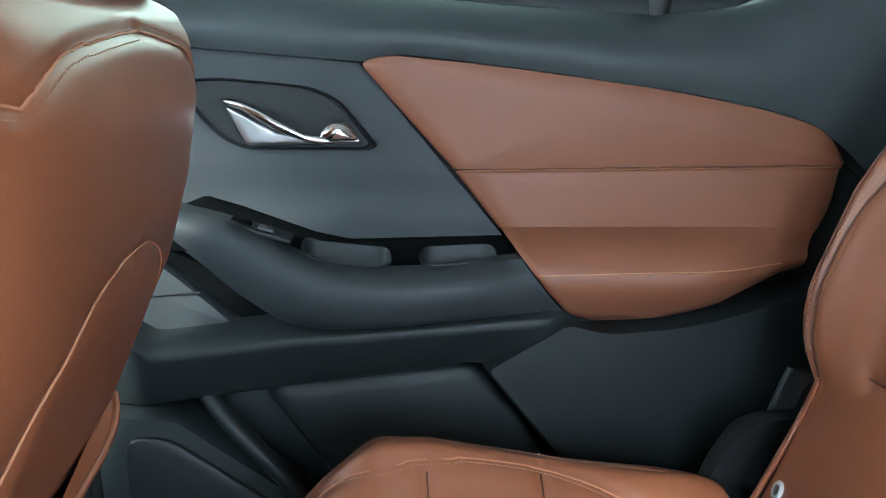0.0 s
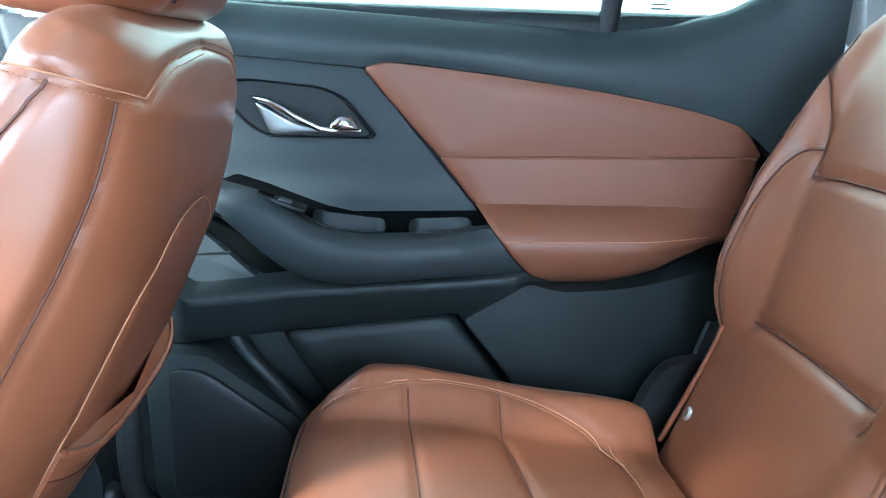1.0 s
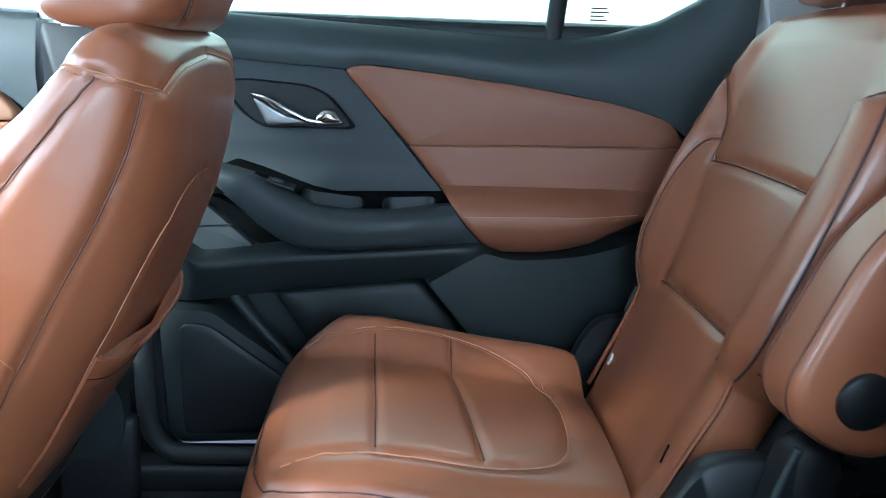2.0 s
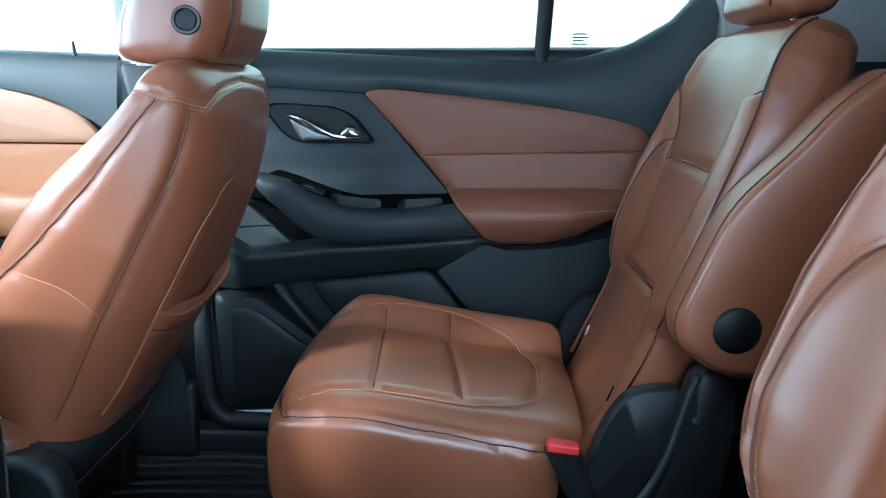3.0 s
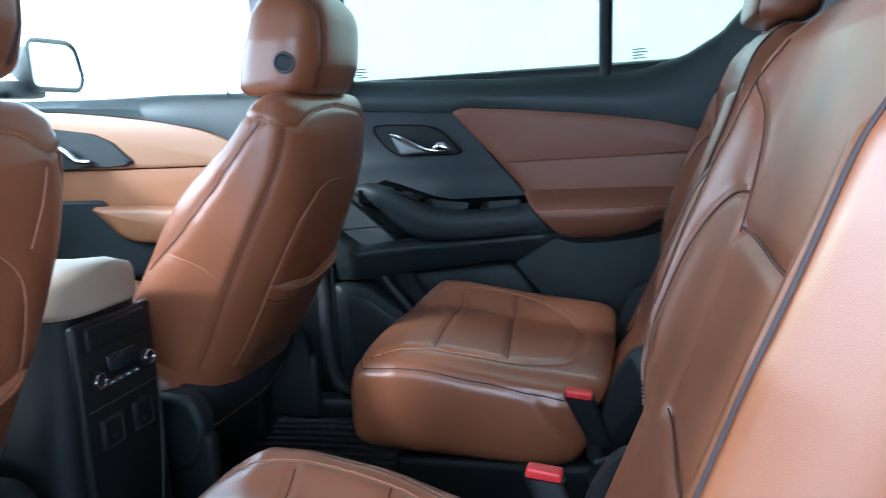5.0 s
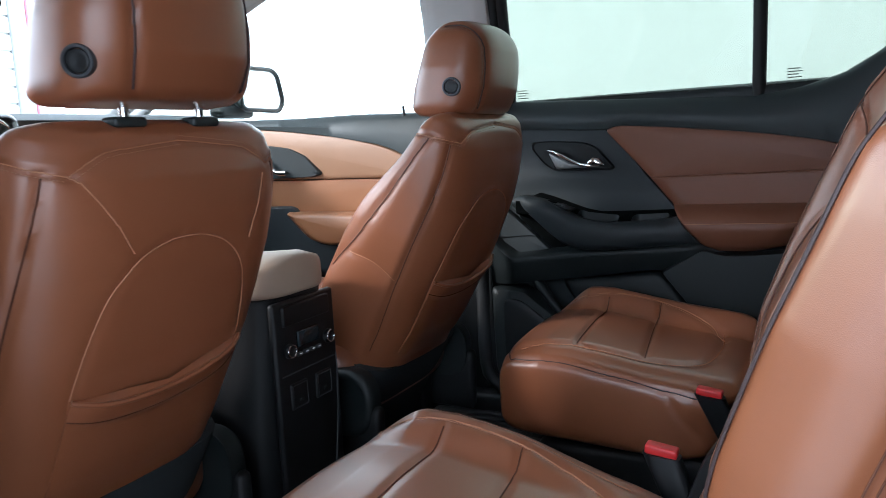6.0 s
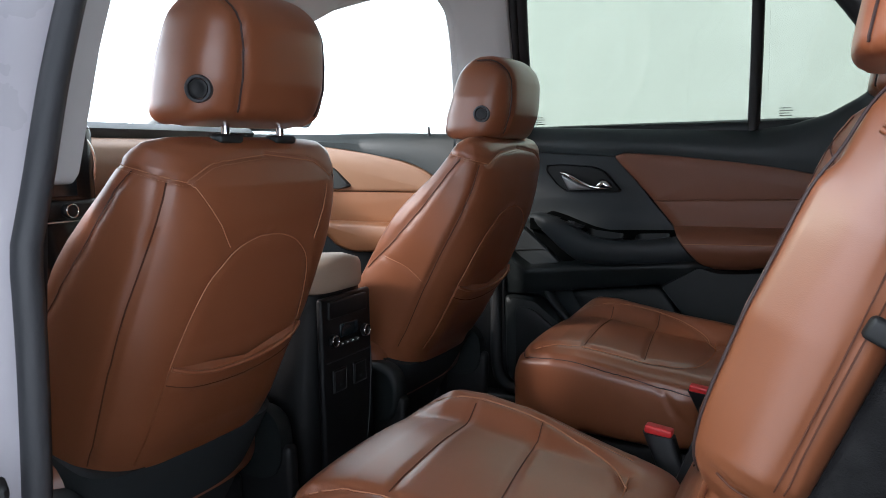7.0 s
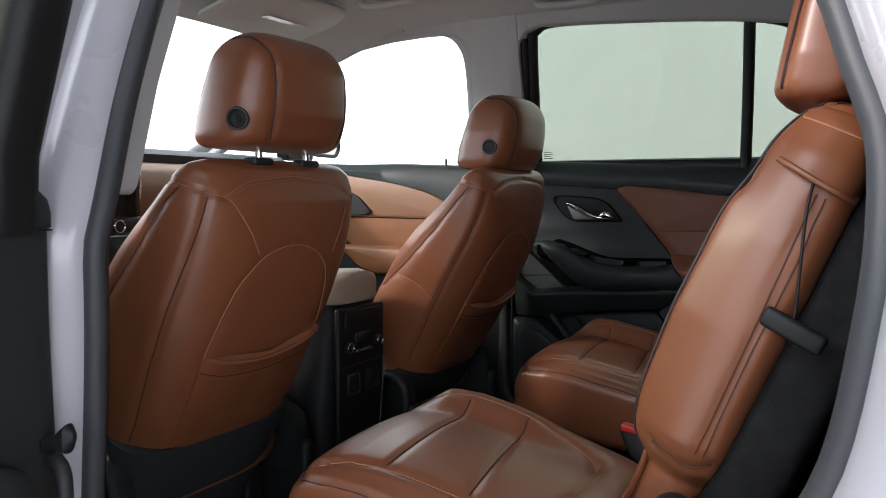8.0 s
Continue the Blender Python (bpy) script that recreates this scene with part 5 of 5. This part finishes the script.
o = fillet([(-1.2, 0.65), (-0.88, 0.65), (-0.80, 0.545), (-0.50, 0.545), (-0.46, 0.60), (-0.45, 0.45), (-1.2, 0.45)], 0.02, 4)
fd("lower_panel", plate(o, 0.05, 0.0, 0.02, 6, lambda x, z: 0.80 + 0 * x), MIDGREY, "slate lower door panel")
o = fillet([(-1.10, 0.842), (-1.00, 0.834), (-0.88, 0.816), (-0.825, 0.792), (-0.772, 0.740), (-0.80, 0.731), (-1.02, 0.728), (-1.10, 0.77)], 0.012, 5)
hb = fd("handle_bowl", plate(o, 0.036, 0.0, 0.006, 8, lambda x, z: 0.79 + 0 * x), CHARCOAL, "dark handle bowl")
fd("lever", tube(spline([(-1.00, 0.748, 0.798), (-0.95, 0.740, 0.774), (-0.92, 0.740, 0.750), (-0.89, 0.745, 0.746)], 24), 0.011, 10, flat=0.7), CHROME, "chrome door lever", hb)
fpl = spline([(-0.420, 0.88), (-0.402, 1.16), (-0.422, 1.250), (-0.480, 1.292), (-0.607, 1.306), (-0.778, 1.288), (-0.932, 1.244), (-1.25, 1.07), (-1.56, 0.93)], 80)
fd("window_frame", tube([leaned(x, z) for x, z in fpl], 0.02, 10), TRIM, "window frame with grey trim")
o = [(-0.42, 0.86), (-0.41, 1.25), (-0.48, 1.305), (-0.72, 1.305), (-0.95, 1.25), (-1.25, 1.08), (-1.6, 0.92), (-1.6, 0.88)]
fd("window_pane", loft([[(x, float(side_y(z)) + d, z) for x, z in o] for d in (0.018, 0.022)]), CLEAR, "clear front door glass", smooth=False)
fd("lock_pin", tube([(-0.515, 0.79, 0.885), (-0.517, 0.79, 0.912)], [0.005, 0.003], 10), SEAL, "small lock pin")

# door mirror outside the front window
mirror = thing("door_mirror", (-1.25, 1.05, 0.93), "white door mirror outside the front window", "car mirror")
MO = np.array(mirror.location)
rings = []
for t in np.linspace(0, 1, 14):
    k = math.sin(math.pi * (0.08 + 0.42 * t)) if t < 1 else 1
    p = oval(0.115 * k, 0.078 * k, 3.2, 50)
    rings.append(np.stack([np.full(50, -1.34 + 0.14 * t), 1.04 + p[:, 0] * 0.9, 1.015 + p[:, 1] * 0.88], 1) - MO)
part("housing", loft(rings), BLACK, mirror, "dark mirror housing")
p = fillet([(-0.105, -0.066), (0.085, -0.070), (0.108, -0.035), (0.085, 0.052), (0.055, 0.068), (-0.105, 0.068)], [0.03, 0.02, 0.02, 0.02, 0.02, 0.03], 6)
part("rim", tube([np.array((-1.195, 1.04 + u, 1.015 + v)) - MO for u, v in p], 0.0075, 8, closed=True), BLACK, mirror, "dark mirror rim")
part("mirror_glass", loft([np.stack([np.full(len(p), x), 1.04 + p[:, 0], 1.015 + p[:, 1]], 1) - MO for x in (-1.199, -1.196)]), CHROME, mirror, "mirror glass", False)
part("arm", rounded((0.06, 0.16, 0.05), 0.015, np.array((-1.27, 0.97, 0.95)) - MO), BLACK, mirror)


# ---- rear driver's door, swung open ----
open_door = thing("rear_driver_door", (-0.163, -0.864, FLOOR + 0.05), "rear car door swung wide open, dark inner trim and white skin", "car door", "car doors")
DO = np.array(open_door.location)
swing = Matrix.Translation(DO) @ Matrix.Rotation(radians(-80), 4, "Z")


def od(name, geo, material, label="", parent=None, smooth=True):
    """x runs from the hinge to the free edge, y outwards, z up, as the door stands when shut."""
    v = np.array([np.array(swing.to_3x3() @ Vector(p)) for p in np.asarray(geo[0], float)])
    return part(name, (v, geo[1]), material, parent or open_door, label, smooth)


rings = []
for z in np.concatenate([[0.01, 0.015, 0.03], np.linspace(0.05, 0.58, 24), [0.598, 0.602, 0.606, 0.62, 0.635, 0.645, 0.651]]):
    swell = 0.004 * math.sin(z * 9) + (0.006 if z > 0.604 else 0.0) - 0.010 * smoothstep(z, 0.03, 0.01) - 0.022 * smoothstep(z, 0.628, 0.652)
    p = np.array(fillet([(-0.012, 0.004), (-0.014, 0.066 + swell), (0.20, 0.060 + swell), (0.79, 0.052 + swell), (0.79, 0.004)], [0.004, 0.014, 0.02, 0.014, 0.004], 6))
    rings.append(np.concatenate([p, np.full((len(p), 1), z)], 1))
od("inner_trim", loft(rings), CHARCOAL, "dark inner door trim")
od("trim_line", tube([(-0.0130, 0.040, 0.6025), (-0.0120, 0.0640, 0.6025), (0.0, 0.0665, 0.6025), (0.20, 0.0625, 0.6025), (0.78, 0.055, 0.6025)], 0.0012, 5), BLACK)
o = fillet([(0.02, 0.25), (0.05, 0.36), (0.30, 0.47), (0.62, 0.47), (0.62, 0.44), (0.34, 0.40), (0.10, 0.22)], 0.02, 5)
rings = [[(x, y, z) for x, z in o.mean(0) + (o - o.mean(0)) * k] for k, y in ((1.0, 0.05), (1.0, 0.085), (0.96, 0.094), (0.85, 0.098), (0.3, 0.098))]
od("pull_handle", loft(rings), CHARCOAL, "dark pull handle")
od("skin", rounded((0.84, 0.035, 0.78), 0.015, (0.43, -0.015, 0.36)), WHITE, "white door skin")
od("armrest_rail", tube(spline([(0.10, 0.07, 0.30), (0.25, 0.075, 0.33), (0.5, 0.075, 0.36)], 30), 0.022, 12), CHARCOAL, "dark armrest rail")
rings = []
for x, y, z, a in ((0.012, 0.030, 0.60, 0.034), (0.010, 0.034, 0.68, 0.034), (-0.004, 0.058, 0.80, 0.034), (-0.024, 0.085, 0.95, 0.034), (-0.034, 0.100, 1.05, 0.034), (-0.03, 0.106, 1.09, 0.03)):
    p = oval(0.034, a, 4, 28)
    rings.append([(x + 0.025 + u, y + 0.008 + v, z) for u, v in p])
od("frame_post", loft(rings), BLACK, "black window frame post")
od("window_frame", tube(spline([(0.0, 0.10, 1.085), (0.05, 0.105, 1.10), (0.45, 0.10, 1.08), (0.70, 0.08, 0.95), (0.79, 0.03, 0.66)], 60), 0.030, 10), BLACK, "black window frame")
og = [(0.05, 0.68), (0.06, 1.05), (0.45, 1.07), (0.7, 0.95), (0.78, 0.7)]
od("window_pane", loft([[(x, 0.03 + d + 0.2 * max(z - 0.7, 0), z) for x, z in og] for d in (0.0, 0.004)]), TINTED, "tinted glass", smooth=False)
rings = []
for k, (a, b2) in enumerate(((0.006, 0.006), (0.009, 0.010), (0.008, 0.008), (0.010, 0.013), (0.013, 0.016), (0.004, 0.005))):
    p = oval(a * 0.7, b2, 3, 20)
    rings.append([(0.012 + u, 0.068 + 0.0085 * k, 0.372 + 0.003 * k + v) for u, v in p])
od("check_strap", loft(rings), BLACK, "black door check strap")
od("wiring_boot", tube(spline([(0.0, 0.060, 0.352), (0.006, 0.078, 0.357), (0.012, 0.094, 0.345), (0.016, 0.100, 0.31), (0.016, 0.100, 0.25)], 24), 0.008, 10), RUBBER, "black rubber wiring boot")


# ---- centre console ----
console = thing("centre_console", (-0.45, 0.0, FLOOR + 0.02), "black centre console with tan padded lid and rear climate panel", "car console")
CO = np.array(console.location)


def cc(name, geo, material, label="", parent=None, smooth=True):
    return part(name, shift(geo, (-0.03 - CO[0], 0.008 - CO[1], -0.008 - CO[2])), material, parent or console, label, smooth)


rings = []
for z in np.linspace(FLOOR + 0.025, 0.575, 12):
    t = (z - FLOOR) / 0.46
    p = oval(0.105 - 0.01 * t, 0.30, 7, 60)
    rings.append(np.stack([p[:, 1] - 0.575 - 0.03 * (1 - t), p[:, 0], np.full(60, z)], 1))
cc("body", loft(rings), BLACK, "black console body")
rings = []
for t in np.linspace(0, 1, 14):
    k = max(1 - (1 - min(t, 1 - t) / 0.5) ** 4, 0) ** 0.25
    p = oval(0.106 * (0.72 + 0.28 * k), 0.215 * (0.86 + 0.14 * k), 4, 70)
    rings.append(np.stack([p[:, 1] - 0.475, p[:, 0], np.full(70, 0.572 + 0.050 * t) + 0.026 * np.cos(p[:, 0] / 0.108 * 1.57) * t], 1))
lid = cc("lid", loft(rings), LIDLEATHER, "pale tan leather console lid")
panel = cc("rear_panel", rounded((0.014, 0.17, 0.34), 0.006, (-0.268, 0.0, 0.40)), BLACK, "black rear panel")
cc("vent_recess", rounded((0.012, 0.13, 0.035), 0.004, (-0.262, 0.0, 0.545)), BLACK, "dark rear vent", panel)
cc("display", rounded((0.006, 0.06, 0.028), 0.003, (-0.259, 0.0, 0.500)), SCREEN, "small dark display", panel)
for y in (-0.055, 0.055):
    k = cc("knob", drum(0.0125, 0.010, "x", (-0.256, y, 0.486), 28, 0.002), BLACK, "round climate knob", panel)
    cc("knob_ring", tube([(-0.2508, y + 0.0105 * math.cos(a), 0.486 + 0.0105 * math.sin(a)) for a in np.linspace(0, 2 * math.pi, 28, endpoint=False)], 0.0012, 6, closed=True), CHROME, "chrome knob ring", panel)
for j in range(4):
    cc("key", rounded((0.006, 0.013, 0.007), 0.002, (-0.259, -0.027 + 0.018 * j, 0.474)), CHARCOAL, "", panel)
    cc("key_mark", rounded((0.001, 0.006, 0.002), 0.0003, (-0.2555, -0.027 + 0.018 * j, 0.475), 1), WHITEMARK, "", panel, False)
for y in (-0.035, 0.035):
    so = cc("socket_frame", rounded((0.006, 0.045, 0.045), 0.004, (-0.260, y, 0.405)), BLACK, "square socket frame", panel)
    cc("socket_mark", rounded((0.001, 0.008, 0.005), 0.0003, (-0.2565, y, 0.397), 1), MIDGREY, "", panel, False)
    cc("socket_edge", tube([(-0.2568, y - 0.019, 0.424), (-0.2568, y + 0.019, 0.424), (-0.2568, y + 0.019, 0.386), (-0.2568, y - 0.019, 0.386)], 0.0008, 5, closed=True), SEAL, "", panel)
cc("panel_edge", tube(spline([(-0.2595, 0.078, 0.448), (-0.2595, 0.077, 0.40), (-0.2595, 0.068, 0.32), (-0.2595, 0.056, 0.25)], 20), 0.0014, 6), SEAL, "grey edge line", panel)
cc("panel_line", tube([(-0.2608, -0.075, 0.445), (-0.2608, 0.075, 0.445)], 0.0012, 5), SEAL, "", panel)

# ---- dashboard ----
dash = thing("dashboard", (-1.35, 0.0, FLOOR + 0.02), "tan and black dashboard with a central screen", "dashboard")
AO = np.array(dash.location)


def da(name, geo, material, label="", parent=None, smooth=True):
    return part(name, shift(geo, (0.03 - AO[0], 0.012 - AO[1], -0.006 - AO[2])), material, parent or dash, label, smooth)


rings = []
for y in np.linspace(-0.77, 0.77, 40):
    b = 0.04 * (y / 0.77) ** 2
    rings.append([(x - b, y, z) for x, z in ((-1.70, 0.30), (-1.70, 0.905), (-1.45, 0.937), (-1.25, 0.940), (-1.17, 0.934), (-1.15, 0.918), (-1.16, 0.900), (-1.30, 0.60), (-1.30, 0.30))])
da("top", loft(rings), DARKTOP, "dark dashboard top")
rings = []
for y in np.linspace(-0.75, 0.75, 40):
    b = 0.04 * (y / 0.77) ** 2
    rings.append([(x - b, y, z) for x, z in ((-1.17, 0.896), (-1.135, 0.890), (-1.105, 0.865), (-1.10, 0.82), (-1.12, 0.75), (-1.17, 0.70), (-1.25, 0.70), (-1.25, 0.88))])
da("padded_face", loft(rings), TAN, "tan padded dashboard face")
da("lower_face", rounded((0.2, 1.45, 0.35), 0.05, (-1.28, 0, 0.55)), CHARCOAL)
rings = []
for z in np.linspace(0.42, 0.74, 10):
    p = oval(0.15, 0.12, 6, 50)
    rings.append(np.stack([p[:, 1] - 1.10 + 0.25 * (0.72 - z), p[:, 0] - 0.06, np.full(50, z)], 1))
stack = da("control_panel", loft(rings), GLOSSBLACK, "gloss black control panel")
da("screen_housing", rounded((0.08, 0.30, 0.20), 0.03, (-1.02, -0.165, 0.825), 4), GLOSSBLACK, "gloss black screen housing")
da("screen", rounded((0.006, 0.225, 0.132), 0.006, (-0.979, -0.19, 0.823)), SCREEN, "dark touch screen")
da("screen_ring", tube(spline([(-0.985, -0.30, 0.915), (-0.985, -0.10, 0.913), (-0.985, -0.045, 0.885), (-0.99, -0.02, 0.83), (-1.0, -0.03, 0.75)], 40), 0.005, 8), CHROME, "chrome trim line")
for y in (-0.20, -0.10):
    da("knob", drum(0.016, 0.02, "x", (-0.968, y - 0.01, 0.727), 28), BLACK, "round control knob", stack)
    da("knob_ring", tube([(-0.957, y - 0.01 + 0.0145 * math.cos(a), 0.727 + 0.0145 * math.sin(a)) for a in np.linspace(0, 2 * math.pi, 28, endpoint=False)], 0.0016, 6, closed=True), CHROME, "", stack)
da("control_strip", rounded((0.05, 0.27, 0.045), 0.01, (-1.0, -0.15, 0.727)), BLACK, "black control strip", stack)
da("strip_edge", tube([(-0.973, -0.28, 0.703), (-0.973, -0.02, 0.703)], 0.0025, 6), CHROME, "", stack)

# ---- floor mat with raised ribs ----
mat_ob = thing("rubber_floor_mat", (-0.22, 0.46, FLOOR + 0.012), "black ribbed rubber floor mat on the carpet", "floor mat")
KO = np.array(mat_ob.location)
part("tray", shift(rounded((0.44, 0.46, 0.012), 0.005, (-0.20, 0.48, FLOOR + 0.004)), -KO), RUBBER, mat_ob)
for i in range(13):
    y = 0.285 + 0.032 * i
    part("rib", shift(tube(spline([(-0.40, y, FLOOR + 0.011), (-0.25, y + 0.01, FLOOR + 0.011), (-0.0, y, FLOOR + 0.011)], 16), 0.006, 8), -KO), RUBBER, mat_ob)

# ---- roof fittings ----
for y0, nm in ((0.30, "sun_visor"), (-0.42, "sun_visor")):
    v = thing(nm, (-0.70, y0, 1.20), "light grey folded sun visor under the headliner", "sun visor", "sun visors")
    o = fillet([(-0.88, y0 - 0.20), (-0.66, y0 - 0.21), (-0.635, y0 + 0.14), (-0.72, y0 + 0.20), (-0.89, y0 + 0.19)], 0.04, 6)
    c = o.mean(0)
    rings = []
    for k, dz in ((0.94, 0), (1.0, 0.006), (1.0, 0.014), (0.94, 0.02)):
        p = c + (o - c) * k
        rings.append(np.stack([p[:, 0], p[:, 1], top(p[:, 0]) - 0.045 + dz], 1) - np.array(v.location))
    vb = part("pad", loft(rings), LINER, v)
    q = np.array((-0.78, y0 + 0.02, 0)) - np.array(v.location)
    part("warning_label", rounded((0.07, 0.16, 0.001), 0.0004, (q[0], q[1], float(top(np.array(-0.78))) - 0.0462 - v.location[2]), 1), WHITE, v, "pale printed label", False)
for x, y in ((-0.50, 0.40), (-0.05, 0.575)):
    h = thing("grab_handle", (x, y + 0.1, 1.22), "light grey folded grab handle on the roof edge", "grab handle", "grab handles")
    z = float(top(np.array(x))) - 0.035 if y < 0.5 else 1.305
    part("bar", shift(tube(spline([(x - 0.10, y + 0.06, z + 0.02), (x - 0.085, y + 0.045, z), (x, y + 0.04, z - 0.008), (x + 0.085, y + 0.045, z), (x + 0.10, y + 0.06, z + 0.02)], 30), 0.010, 10), -np.array(h.location)), TRIM, h)

# rear view mirror, hanging from the windscreen
rv = thing("rear_view_mirror", (-0.98, -0.13, 1.20), "black rear view mirror hanging from the windscreen", "car mirror")
RV = np.array(rv.location)
rings = []
for x, k in ((-0.975, 0.55), (-0.970, 0.85), (-0.955, 1.0), (-0.930, 1.0), (-0.926, 0.97)):
    p = oval(0.125 * (0.2 + 0.8 * k), 0.036 * k, 3.6, 48)
    rings.append(np.stack([np.full(48, x), p[:, 0] - 0.16, p[:, 1] + 1.135], 1) - RV)
part("housing", loft(rings), BLACK, rv, "black mirror housing")
p = oval(0.117, 0.031, 3.6, 48)
part("mirror_glass", loft([np.stack([np.full(48, x), p[:, 0] - 0.16, p[:, 1] + 1.135], 1) - RV for x in (-0.9262, -0.9245)]), CHROME, rv, "mirror glass", False)
part("stalk", tube(np.array([(-0.97, -0.13, 1.15), (-0.99, -0.13, 1.19), (-1.03, -0.13, 1.235)]) - RV, 0.010, 10), BLACK, rv, "black mirror stalk")
